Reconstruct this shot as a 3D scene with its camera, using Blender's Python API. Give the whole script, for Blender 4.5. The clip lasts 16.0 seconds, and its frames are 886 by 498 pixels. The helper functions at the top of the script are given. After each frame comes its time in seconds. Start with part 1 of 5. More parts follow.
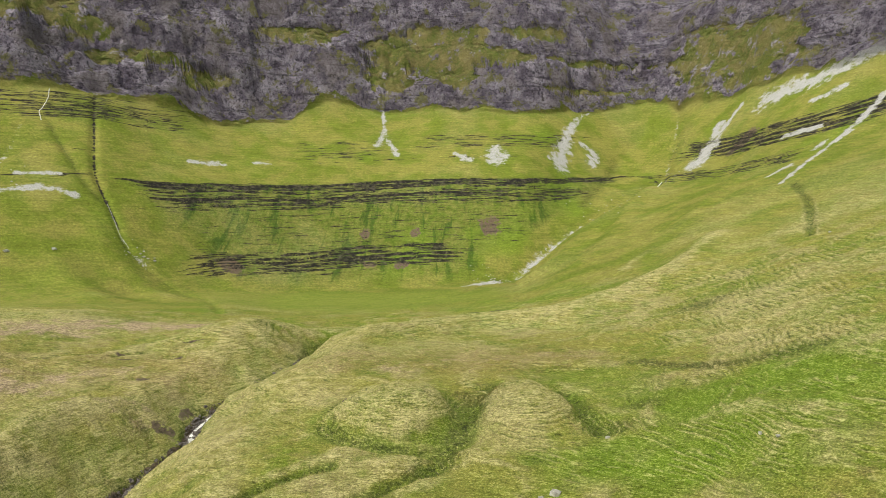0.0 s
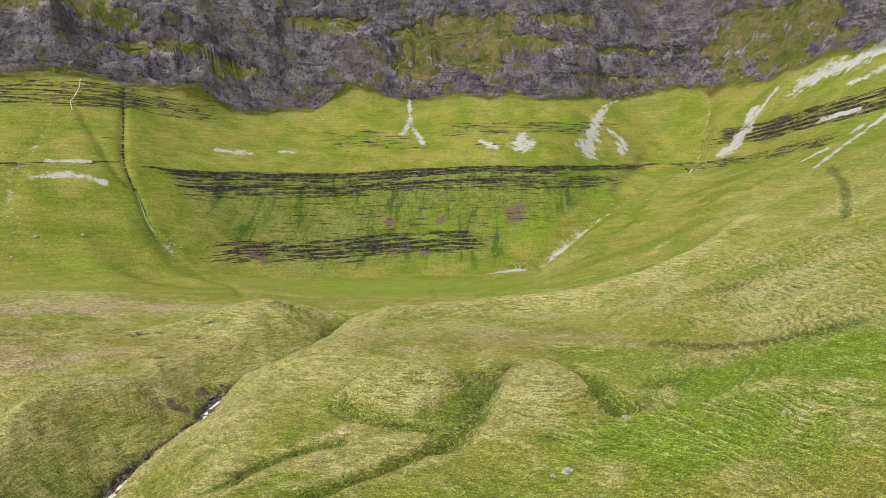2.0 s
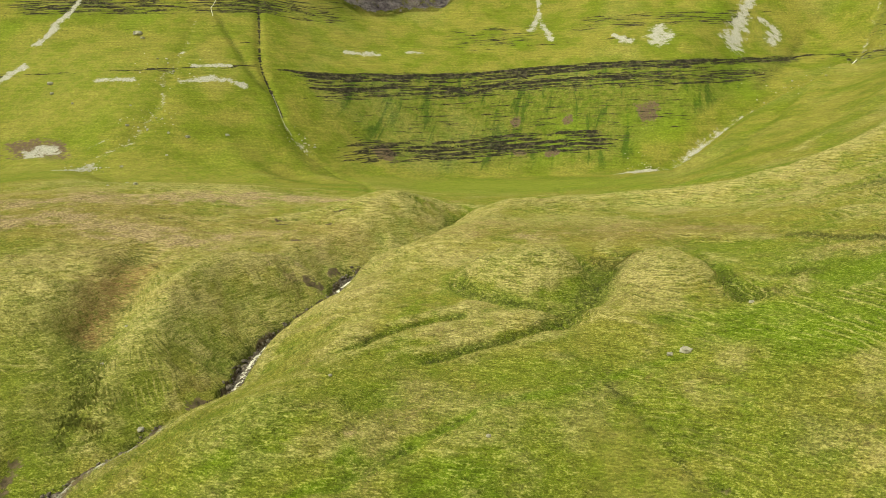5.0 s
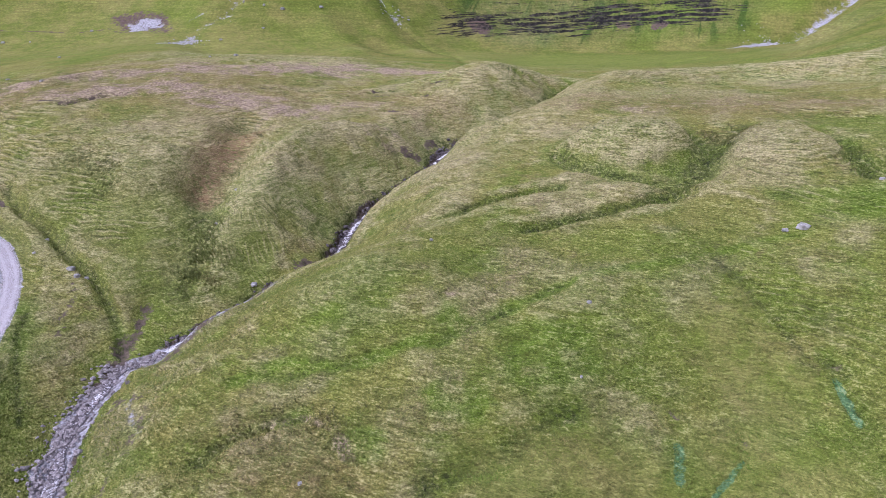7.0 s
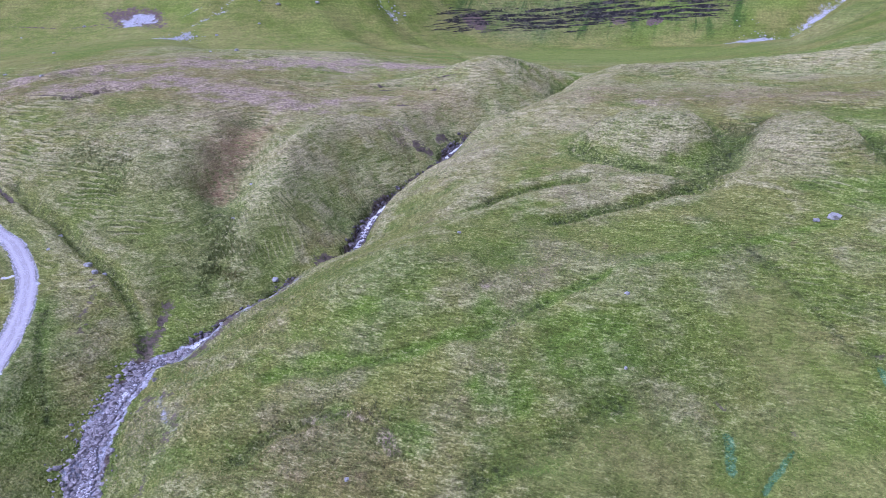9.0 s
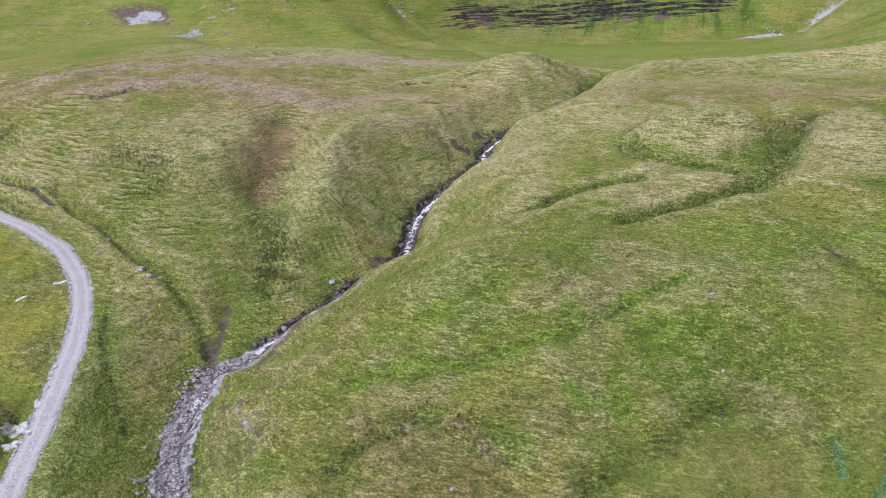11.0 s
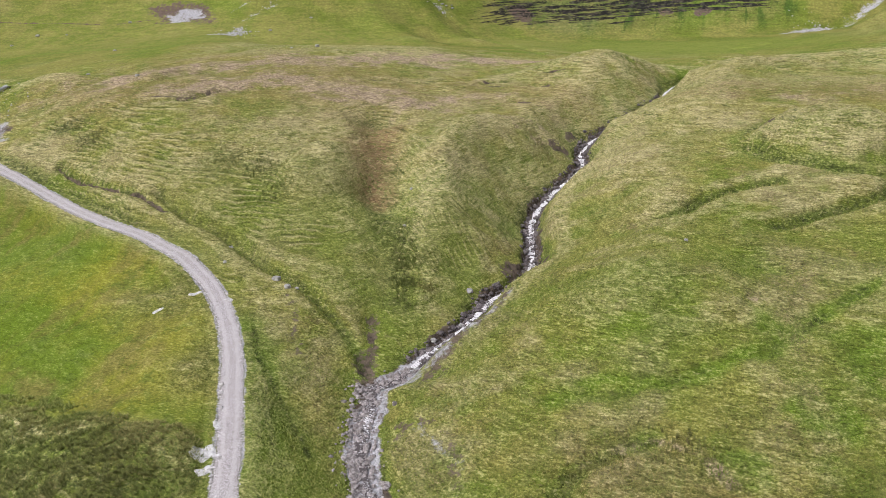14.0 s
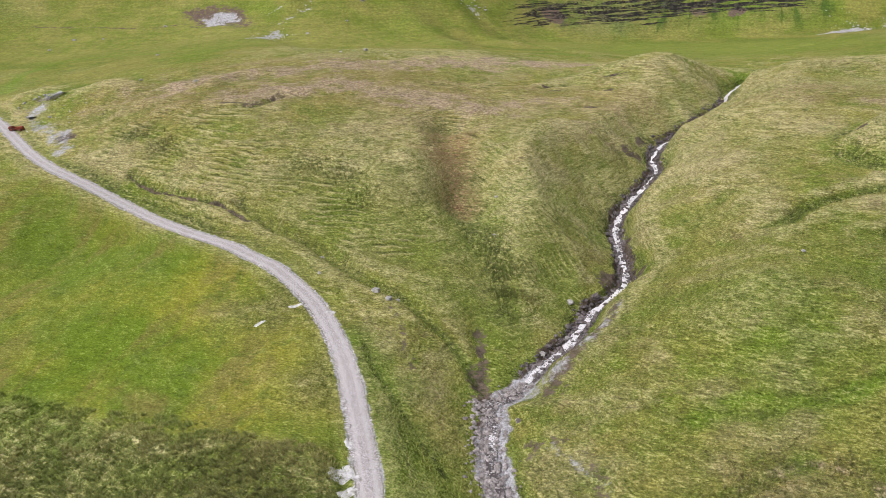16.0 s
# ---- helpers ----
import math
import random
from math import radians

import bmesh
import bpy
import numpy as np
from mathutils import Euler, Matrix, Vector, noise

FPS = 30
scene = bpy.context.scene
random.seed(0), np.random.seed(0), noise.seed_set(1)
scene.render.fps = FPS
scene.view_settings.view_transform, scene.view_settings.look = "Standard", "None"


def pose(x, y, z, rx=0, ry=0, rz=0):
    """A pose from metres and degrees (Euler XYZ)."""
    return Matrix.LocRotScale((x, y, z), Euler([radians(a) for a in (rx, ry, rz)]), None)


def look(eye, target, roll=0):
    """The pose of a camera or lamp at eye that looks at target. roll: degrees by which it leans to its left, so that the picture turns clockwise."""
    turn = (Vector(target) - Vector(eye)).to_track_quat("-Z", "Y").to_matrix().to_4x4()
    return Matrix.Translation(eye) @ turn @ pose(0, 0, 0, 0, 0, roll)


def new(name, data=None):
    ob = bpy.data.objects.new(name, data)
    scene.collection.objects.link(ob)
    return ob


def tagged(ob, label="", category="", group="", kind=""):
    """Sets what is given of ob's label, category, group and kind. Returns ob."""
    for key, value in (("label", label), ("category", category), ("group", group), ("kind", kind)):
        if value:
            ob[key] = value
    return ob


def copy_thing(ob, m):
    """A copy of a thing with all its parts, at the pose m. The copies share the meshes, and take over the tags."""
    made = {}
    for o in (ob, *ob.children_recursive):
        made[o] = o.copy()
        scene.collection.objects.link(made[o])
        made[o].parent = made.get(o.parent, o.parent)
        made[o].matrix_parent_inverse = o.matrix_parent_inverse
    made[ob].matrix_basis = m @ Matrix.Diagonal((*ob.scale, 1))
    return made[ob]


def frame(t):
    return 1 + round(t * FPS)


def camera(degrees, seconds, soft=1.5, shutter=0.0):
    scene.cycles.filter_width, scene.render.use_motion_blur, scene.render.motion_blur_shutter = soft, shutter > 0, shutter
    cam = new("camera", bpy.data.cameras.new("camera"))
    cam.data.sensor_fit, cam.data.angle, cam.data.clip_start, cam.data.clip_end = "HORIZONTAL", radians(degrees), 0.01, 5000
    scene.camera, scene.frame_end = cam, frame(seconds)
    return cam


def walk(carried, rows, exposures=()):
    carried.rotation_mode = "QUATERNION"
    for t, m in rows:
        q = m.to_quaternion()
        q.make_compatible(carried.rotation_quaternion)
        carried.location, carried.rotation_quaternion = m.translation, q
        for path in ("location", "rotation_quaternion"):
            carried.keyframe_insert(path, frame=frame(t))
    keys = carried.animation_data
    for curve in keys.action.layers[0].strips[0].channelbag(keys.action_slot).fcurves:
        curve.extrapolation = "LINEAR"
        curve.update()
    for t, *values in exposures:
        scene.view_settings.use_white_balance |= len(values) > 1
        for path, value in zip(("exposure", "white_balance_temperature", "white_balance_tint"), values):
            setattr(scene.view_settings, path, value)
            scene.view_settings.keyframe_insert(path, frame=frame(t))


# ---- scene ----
cam = camera(66.0, 16.0, soft=0.8)
# seconds, x, y, z, yaw, pitch, roll
ROWS = [
    (0, 0, 0, 75, 0.99, -2.19, 0.23),
    (0.5, 1.09, 1.78, 73.76, 0.21, -2.3, 0.24),
    (1, 2.11, 3.09, 72.52, 0.65, -2.44, 0.19),
    (1.5, 2.97, 3.71, 71.57, 1.8, -2.59, 0.17),
    (2, 3.86, 3.63, 70.61, 3.51, -2.77, 0.14),
    (2.5, 4.59, 3.26, 69.82, 5.93, -2.9, 0.03),
    (3, 5.38, 2.79, 69.01, 8.35, -3, -0.06),
    (3.5, 5.85, 2.56, 68.12, 9.91, -3.07, -0.23),
    (4, 5.98, 2.46, 67.16, 11.3, -3.16, -0.37),
    (4.5, 5.93, 2.36, 66.04, 12.85, -3.25, -0.47),
    (4.6, 5.89, 2.34, 65.74, 13.12, -3.5, -0.47),
    (4.7, 5.85, 2.33, 65.44, 13.39, -4.55, -0.46),
    (4.8, 5.82, 2.32, 65.14, 13.66, -6.3, -0.46),
    (4.9, 5.78, 2.31, 64.83, 13.93, -8.4, -0.45),
    (5, 5.74, 2.3, 64.53, 14.2, -10.37, -0.45),
    (5.2, 5.62, 2.45, 64.19, 14.82, -15.07, -0.42),
    (5.35, 5.43, 2.39, 63.96, 15.3, -17.6, -0.47),
    (5.55, 5.16, 2.31, 63.64, 16, -19.2, -0.53),
    (6, 4.56, 2.13, 62.93, 17.9, -19.8, -0.66),
    (6.6, 3.76, 1.89, 61.97, 20.6, -19.95, -0.83),
    (7.3, 2.83, 1.61, 60.86, 22.3, -20.05, -1.03),
    (7.5, 2.41, 1.47, 60.54, 22.14, -20.08, -1.04),
    (8, 0.75, 1.19, 60.23, 21.67, -20.11, -1.05),
    (8.5, -1.46, 0.66, 60.12, 21.19, -20.15, -1.04),
    (9, -4.16, 0.04, 60.07, 20.75, -20.2, -0.97),
    (11.5, -22.24, -3.25, 60.48, 19.67, -20.58, -1.17),
    (12, -26.54, -3.9, 60.64, 19.64, -20.65, -1.24),
    (12.5, -31.03, -4.62, 60.8, 19.63, -20.72, -1.28),
    (13, -35.66, -5.28, 61.03, 19.66, -20.79, -1.35),
    (13.5, -40.42, -5.97, 61.2, 19.71, -20.83, -1.41),
    (14, -45.23, -6.83, 61.45, 19.78, -20.88, -1.44),
    (14.5, -50.01, -7.7, 61.64, 19.88, -20.88, -1.51),
    (15, -54.74, -8.63, 62.01, 20.03, -20.93, -1.6),
    (15.5, -59.16, -9.46, 62.47, 20.27, -20.89, -1.85),
    (16, -62.76, -9.77, 62.75, 20.36, -20.82, -1.77),
]
EXPOSURES = [(0.0, 0.55, 7000, -1), (4.5, 0.55, 7100, -1), (4.8, 0.56, 8500, -10), (5.2, 0.57, 9900, -17), (7.3, 0.46, 4850, 37), (8.2, 0.46, 4650, 39), (9.2, 0.46, 4600, 40), (11.3, 0.45, 5650, 18), (13.0, 0.45, 6000, 15), (16.0, 0.45, 6150, 14)]
walk(cam, [(t, pose(x, y, z, 90 + pitch, 0, yaw) @ pose(0, 0, 0, 0, 0, roll)) for t, x, y, z, yaw, pitch, roll in ROWS], EXPOSURES)

# ---------------------------------------------------------------- light: high thin overcast
SUN_UP, SUN_TURN = 50, 214
world = bpy.data.worlds.new("overcast_sky")
scene.world = world
world.use_nodes = True
wn = world.node_tree
sky = wn.nodes.new("ShaderNodeTexSky")
sky.sky_type, sky.sun_disc = "NISHITA", False
sky.sun_elevation, sky.sun_rotation = radians(SUN_UP), radians(SUN_TURN)
sky.dust_density, sky.air_density, sky.ozone_density = 4.0, 1.0, 0.6
grey = wn.nodes.new("ShaderNodeHueSaturation")
grey.inputs["Saturation"].default_value = 0.35
wn.links.new(sky.outputs["Color"], grey.inputs["Color"])
wn.links.new(grey.outputs["Color"], wn.nodes["Background"].inputs["Color"])
wn.nodes["Background"].inputs["Strength"].default_value = 0.15
sun = new("sun", bpy.data.lights.new("sun", "SUN"))
sun.data.energy, sun.data.angle, sun.data.color = 1.3, radians(16), (1.0, 0.97, 0.93)
sun.matrix_world = look((0, 0, 500), (-500 * math.sin(radians(SUN_TURN)) / math.tan(radians(SUN_UP)), -500 * math.cos(radians(SUN_TURN)) / math.tan(radians(SUN_UP)), 0))


# ---------------------------------------------------------------- materials
class Nodes:
    """Short hand for a node material."""

    def __init__(self, name, rough=0.9, spec=0.25):
        self.mat = bpy.data.materials.new(name)
        self.mat.use_nodes = True
        self.tree = self.mat.node_tree
        self.bsdf = self.tree.nodes["Principled BSDF"]
        self.bsdf.inputs["Roughness"].default_value = rough
        self.bsdf.inputs["Specular IOR Level"].default_value = spec
        self.coord = self.tree.nodes.new("ShaderNodeTexCoord").outputs["Object"]

    def put(self, socket, value):
        if isinstance(value, bpy.types.NodeSocket):
            self.tree.links.new(value, socket)
        elif isinstance(value, tuple) and len(value) == 3 and socket.type == "RGBA":
            socket.default_value = (*value, 1)
        else:
            socket.default_value = value

    def math(self, op, a, b=0.0, c=0.0, clamp=False):
        n = self.tree.nodes.new("ShaderNodeMath")
        n.operation, n.use_clamp = op, clamp
        for s, v in zip(n.inputs, (a, b, c)):
            self.put(s, v)
        return n.outputs[0]

    def noise(self, scale, detail=4.0, rough=0.55, stretch=None, bend=0.0):
        n = self.tree.nodes.new("ShaderNodeTexNoise")
        self.put(n.inputs["Scale"], scale)
        self.put(n.inputs["Detail"], detail)
        self.put(n.inputs["Roughness"], rough)
        self.put(n.inputs["Distortion"], bend)
        self.put(n.inputs["Vector"], self.stretched(stretch) if stretch else self.coord)
        return n.outputs["Fac"]

    def stretched(self, by, turn=0.0):
        n = self.tree.nodes.new("ShaderNodeMapping")
        self.put(n.inputs["Vector"], self.coord)
        self.put(n.inputs["Scale"], by)
        self.put(n.inputs["Rotation"], (0.0, 0.0, turn))
        return n.outputs["Vector"]

    def cells(self, scale, feature="F1", out="Distance", stretch=None):
        n = self.tree.nodes.new("ShaderNodeTexVoronoi")
        n.feature = feature
        self.put(n.inputs["Scale"], scale)
        self.put(n.inputs["Vector"], self.stretched(stretch) if stretch else self.coord)
        return n.outputs[out]

    def band(self, v, low, high):
        n = self.tree.nodes.new("ShaderNodeMapRange")
        n.interpolation_type = "SMOOTHSTEP"
        self.put(n.inputs["Value"], v)
        self.put(n.inputs["From Min"], low)
        self.put(n.inputs["From Max"], high)
        return n.outputs["Result"]

    def mix(self, f, a, b, kind="MIX"):
        n = self.tree.nodes.new("ShaderNodeMix")
        n.data_type, n.blend_type = "RGBA", kind
        self.put(n.inputs["Factor"], f)
        self.put(n.inputs[6], a)
        self.put(n.inputs[7], b)
        return n.outputs[2]

    def layer(self, across, up):
        """Noise in flat beds that keep level with the corrie's main band."""
        cut, join = self.tree.nodes.new("ShaderNodeSeparateXYZ"), self.tree.nodes.new("ShaderNodeCombineXYZ")
        self.put(cut.inputs[0], self.coord)
        for k, v in enumerate((self.math("MULTIPLY", cut.outputs[0], across), self.math("MULTIPLY", cut.outputs[1], across), self.math("MULTIPLY", self.attr("level"), up))):
            self.put(join.inputs[k], v)
        n = self.tree.nodes.new("ShaderNodeTexNoise")
        for key, v in (("Scale", 1.0), ("Detail", 6.0), ("Roughness", 0.66), ("Vector", join.outputs[0])):
            self.put(n.inputs[key], v)
        return n.outputs["Fac"]

    def attr(self, name):
        n = self.tree.nodes.new("ShaderNodeAttribute")
        n.attribute_name = name
        return n.outputs["Fac"]

    def bump(self, height, strength=0.5, distance=0.1, under=None):
        n = self.tree.nodes.new("ShaderNodeBump")
        self.put(n.inputs["Height"], height)
        self.put(n.inputs["Strength"], strength)
        self.put(n.inputs["Distance"], distance)
        if under is not None:
            self.put(n.inputs["Normal"], under)
        return n.outputs["Normal"]

    def done(self, colour, normal=None, rough=None):
        self.put(self.bsdf.inputs["Base Color"], colour)
        if normal is not None:
            self.put(self.bsdf.inputs["Normal"], normal)
        if rough is not None:
            self.put(self.bsdf.inputs["Roughness"], rough)
        return self.mat


def land_material():
    m = Nodes("moor_turf", 0.95, 0.10)
    far = m.attr("far")
    close, wall, lean = m.math("SUBTRACT", 1.0, far), m.attr("wall"), m.attr("lean")
    times = lambda a, b: m.math("MULTIPLY", a, b)
    broad, patch, tuft, fine = m.noise(0.035, 6, 0.6), m.noise(0.17, 6, 0.64), m.noise(0.9, 6, 0.66), m.noise(3.0, 4, 0.70)
    # tufts that lie along the slope, in rows of equal height, and combed blades
    rows = m.noise(1.0, 6, 0.66, (0.26, 0.26, 2.4), 0.35)
    combed = m.noise(1.0, 3, 0.66, (1.7, 3.2, 4.6), 0.3)
    wisps = m.noise(1.0, 4, 0.66, (0.60, 1.5, 3.2), 0.5)
    green, olive, straw = (0.134, 0.172, 0.022), (0.215, 0.202, 0.048), (0.394, 0.338, 0.174)
    lush, brown, dark_turf = (0.126, 0.186, 0.019), (0.232, 0.148, 0.074), (0.048, 0.060, 0.018)
    turf = m.mix(m.band(m.math("ADD", times(broad, 0.55), times(patch, 0.45)), 0.40, 0.58), green, olive)
    turf = m.mix(times(close, times(m.band(m.noise(0.06, 7, 0.66), 0.48, 0.62), 0.75)), turf, (0.292, 0.250, 0.115))
    turf = m.mix(times(close, times(m.band(m.noise(0.095, 6, 0.66), 0.47, 0.36), 0.65)), turf, (0.110, 0.150, 0.021))
    turf = m.mix(times(close, times(m.band(m.noise(0.13, 6, 0.68), 0.55, 0.67), 0.45)), turf, (0.215, 0.145, 0.081))
    # the far slopes: paler, with trodden lines along them and wet streaks down them
    turf = m.mix(times(far, 0.75), turf, m.mix(m.band(broad, 0.40, 0.62), (0.120, 0.148, 0.020), (0.195, 0.186, 0.046)))
    specks = m.noise(0.60, 6, 0.80)
    # the steep wall: lusher grass, with its shade put into the turf colour
    shaded_turf = m.mix(m.band(patch, 0.38, 0.64), (0.082, 0.118, 0.018), (0.147, 0.148, 0.039))
    turf = m.mix(times(wall, 0.80), turf, shaded_turf)
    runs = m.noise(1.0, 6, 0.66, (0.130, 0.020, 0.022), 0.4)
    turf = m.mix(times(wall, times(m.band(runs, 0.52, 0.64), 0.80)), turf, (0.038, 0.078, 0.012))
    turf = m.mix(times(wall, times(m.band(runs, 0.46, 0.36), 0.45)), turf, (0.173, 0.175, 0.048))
    turf = m.mix(times(m.attr("lush"), m.band(patch, 0.25, 0.55)), turf, lush)
    tips = m.math("ADD", times(rows, 0.45), m.math("ADD", times(tuft, 0.35), times(combed, 0.30)))
    turf = m.mix(times(times(m.attr("dry"), 0.85), m.band(tips, 0.42, 0.66)), turf, straw)
    turf = m.mix(times(m.attr("rust"), m.band(tuft, 0.28, 0.60)), turf, brown)
    tall = m.mix(m.band(m.noise(1.0, 5, 0.7, (1.3, 1.3, 0.5)), 0.38, 0.62), (0.215, 0.155, 0.106), (0.420, 0.322, 0.207))
    turf = m.mix(m.band(m.math("ADD", m.attr("heath"), times(m.math("SUBTRACT", m.noise(0.16, 7, 0.72), 0.5), 2.2)), 0.35, 0.85), turf, tall)
    turf = m.mix(times(m.attr("dark"), m.band(tuft, 0.66, 0.36)), turf, dark_turf)
    crag_turf = m.mix(m.band(m.noise(0.05, 8, 0.70), 0.40, 0.60), (0.097, 0.122, 0.027), (0.208, 0.170, 0.081))
    turf = m.mix(times(m.attr("crag"), 0.80), turf, crag_turf)
    turf = m.mix(times(m.attr("sward"), 0.7), turf, m.mix(m.band(patch, 0.35, 0.62), (0.158, 0.190, 0.030), (0.236, 0.225, 0.063)))
    # trodden rows: straw on their edges, overhang shade and gaps painted dark below
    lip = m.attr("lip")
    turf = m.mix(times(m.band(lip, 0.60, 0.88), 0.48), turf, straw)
    turf = m.mix(times(m.band(lip, 0.38, 0.10), 0.62), turf, dark_turf)
    mown = m.mix(m.band(m.noise(0.035, 6, 0.62), 0.38, 0.62), (0.112, 0.165, 0.012), (0.222, 0.218, 0.024))
    mown = m.mix(times(m.band(m.noise(1.0, 5, 0.62, (0.10, 0.04, 0.1), 0.6), 0.50, 0.66), 0.7), mown, (0.175, 0.138, 0.040))
    mown = m.mix(times(m.band(m.noise(0.22, 6, 0.70), 0.47, 0.38), 0.6), mown, (0.072, 0.112, 0.010))
    turf = m.mix(times(m.attr("pasture"), 0.85), turf, mown)
    wet = m.mix(m.band(tuft, 0.35, 0.65), (0.061, 0.135, 0.045), (0.131, 0.225, 0.095))
    turf = m.mix(m.band(m.math("ADD", m.attr("wet"), times(m.math("SUBTRACT", tuft, 0.5), 1.2)), 0.35, 0.65), turf, wet)
    # blades: lighter tips and darker gaps of the same grass, finer near, in lines along the slope far off
    lines = m.noise(1.0, 5, 0.66, (0.060, 0.060, 0.900))
    near_grain = m.math("ADD", times(combed, 3.6), m.math("ADD", times(fine, 3.4), times(wisps, 3.2)))
    near_grain = m.math("SUBTRACT", m.math("ADD", near_grain, times(times(rows, lean), 2.4)), m.math("MULTIPLY_ADD", lean, 1.2, 5.1))
    far_grain = m.math("SUBTRACT", m.math("ADD", times(specks, 6.0), times(times(lines, m.math("MULTIPLY_ADD", lean, 0.7, 0.3)), 2.8)), m.math("MULTIPLY_ADD", lean, 0.98, 3.42))
    grain = m.math("ADD", times(near_grain, m.math("MULTIPLY_ADD", far, -0.68, 0.95)), times(far_grain, m.math("MULTIPLY_ADD", far, 0.42, 0.13)))
    grain = times(grain, m.math("MULTIPLY_ADD", m.math("MAXIMUM", m.attr("pasture"), m.attr("sward")), -0.40, 1.0))
    level_of = m.math("POWER", 2.0, grain)
    turf = m.mix(1.0, turf, level_of, "MULTIPLY")
    turf = m.mix(times(times(m.band(level_of, 1.15, 1.9), 0.50), m.math("MULTIPLY_ADD", far, -0.75, 1.0)), turf, straw)
    soil = m.mix(m.band(tuft, 0.3, 0.7), (0.034, 0.027, 0.020), (0.158, 0.120, 0.088))
    soil = m.mix(times(far, 0.8), soil, m.mix(m.band(tuft, 0.3, 0.7), (0.086, 0.058, 0.046), (0.165, 0.116, 0.094)))
    scree = m.mix(m.band(m.noise(1.6, 6, 0.78), 0.35, 0.68), (0.22, 0.212, 0.214), (0.52, 0.505, 0.505))
    # basalt: purple-grey lava, upright joints, flat beds; darker in bump dips, paler on rises
    crag = m.noise(0.06, 8, 0.68)
    blocks = m.noise(0.22, 6, 0.70, (1.0, 1.0, 0.8))
    joints = m.noise(1.0, 6, 0.70, (0.26, 0.26, 0.085), 0.4)
    beds = m.noise(1.0, 6, 0.68, (0.025, 0.025, 0.26))
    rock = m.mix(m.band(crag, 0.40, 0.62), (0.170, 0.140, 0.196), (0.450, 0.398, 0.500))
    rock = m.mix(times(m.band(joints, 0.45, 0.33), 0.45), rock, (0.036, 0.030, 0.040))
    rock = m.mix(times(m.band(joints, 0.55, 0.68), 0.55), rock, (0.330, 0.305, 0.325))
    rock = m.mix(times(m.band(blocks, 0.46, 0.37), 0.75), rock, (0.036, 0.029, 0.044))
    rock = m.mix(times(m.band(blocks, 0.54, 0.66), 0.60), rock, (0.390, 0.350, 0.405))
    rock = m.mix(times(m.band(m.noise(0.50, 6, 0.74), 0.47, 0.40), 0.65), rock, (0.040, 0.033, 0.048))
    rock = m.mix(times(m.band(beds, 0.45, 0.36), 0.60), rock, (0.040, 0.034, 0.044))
    rock = m.mix(times(m.band(m.noise(0.030, 4), 0.5, 0.62), 0.45), rock, (0.180, 0.146, 0.128))
    rock = m.mix(times(m.band(m.noise(0.45, 7, 0.75), 0.56, 0.74), 0.40), rock, (0.34, 0.325, 0.325))
    rock = m.mix(times(m.band(m.noise(0.05, 8, 0.74), 0.54, 0.60), 0.75), rock, m.mix(m.band(tuft, 0.35, 0.65), (0.150, 0.158, 0.040), (0.285, 0.262, 0.085)))
    col = m.mix(m.band(m.math("ADD", m.attr("soil"), times(m.math("SUBTRACT", m.noise(0.45, 7, 0.75), 0.5), 2.4)), 0.45, 0.75), turf, soil)
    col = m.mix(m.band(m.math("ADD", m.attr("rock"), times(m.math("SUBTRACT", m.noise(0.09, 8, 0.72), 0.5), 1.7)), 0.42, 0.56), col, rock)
    # beds of lava that crop out along the corrie's wall, level with the main band
    dark_beds = m.mix(m.band(m.noise(0.25, 6, 0.7), 0.46, 0.68), (0.018, 0.016, 0.015), (0.085, 0.072, 0.055))
    col = m.mix(times(m.band(m.attr("ledge"), 0.03, 0.12), m.band(m.math("ADD", m.attr("ledge"), times(m.math("SUBTRACT", m.layer(0.06, 0.80), 0.5), 3.4)), 0.50, 0.60)), col, dark_beds)
    col = m.mix(times(m.band(m.math("ADD", m.attr("strata"), times(m.math("SUBTRACT", m.layer(0.05, 1.05), 0.5), 3.4)), 0.56, 0.66), times(m.band(m.attr("strata"), 0.03, 0.12), m.band(specks, 0.40, 0.47))), col, dark_beds)
    col = m.mix(m.band(m.math("ADD", m.attr("scree"), times(m.math("SUBTRACT", m.noise(0.14, 9, 0.80), 0.5), 2.6)), 0.44, 0.74), col, scree)
    relief = m.math("ADD", times(rows, 0.5), m.math("ADD", m.math("ADD", times(combed, 0.35), times(wisps, 0.5)), times(fine, 0.22)))
    soft = m.bump(times(relief, m.math("MULTIPLY_ADD", far, -0.3, 1.0)), 1.0, 0.60)
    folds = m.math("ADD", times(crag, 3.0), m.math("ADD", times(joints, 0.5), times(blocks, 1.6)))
    return m.done(col, m.bump(times(folds, m.attr("rock")), 1.0, 10.0, soft))


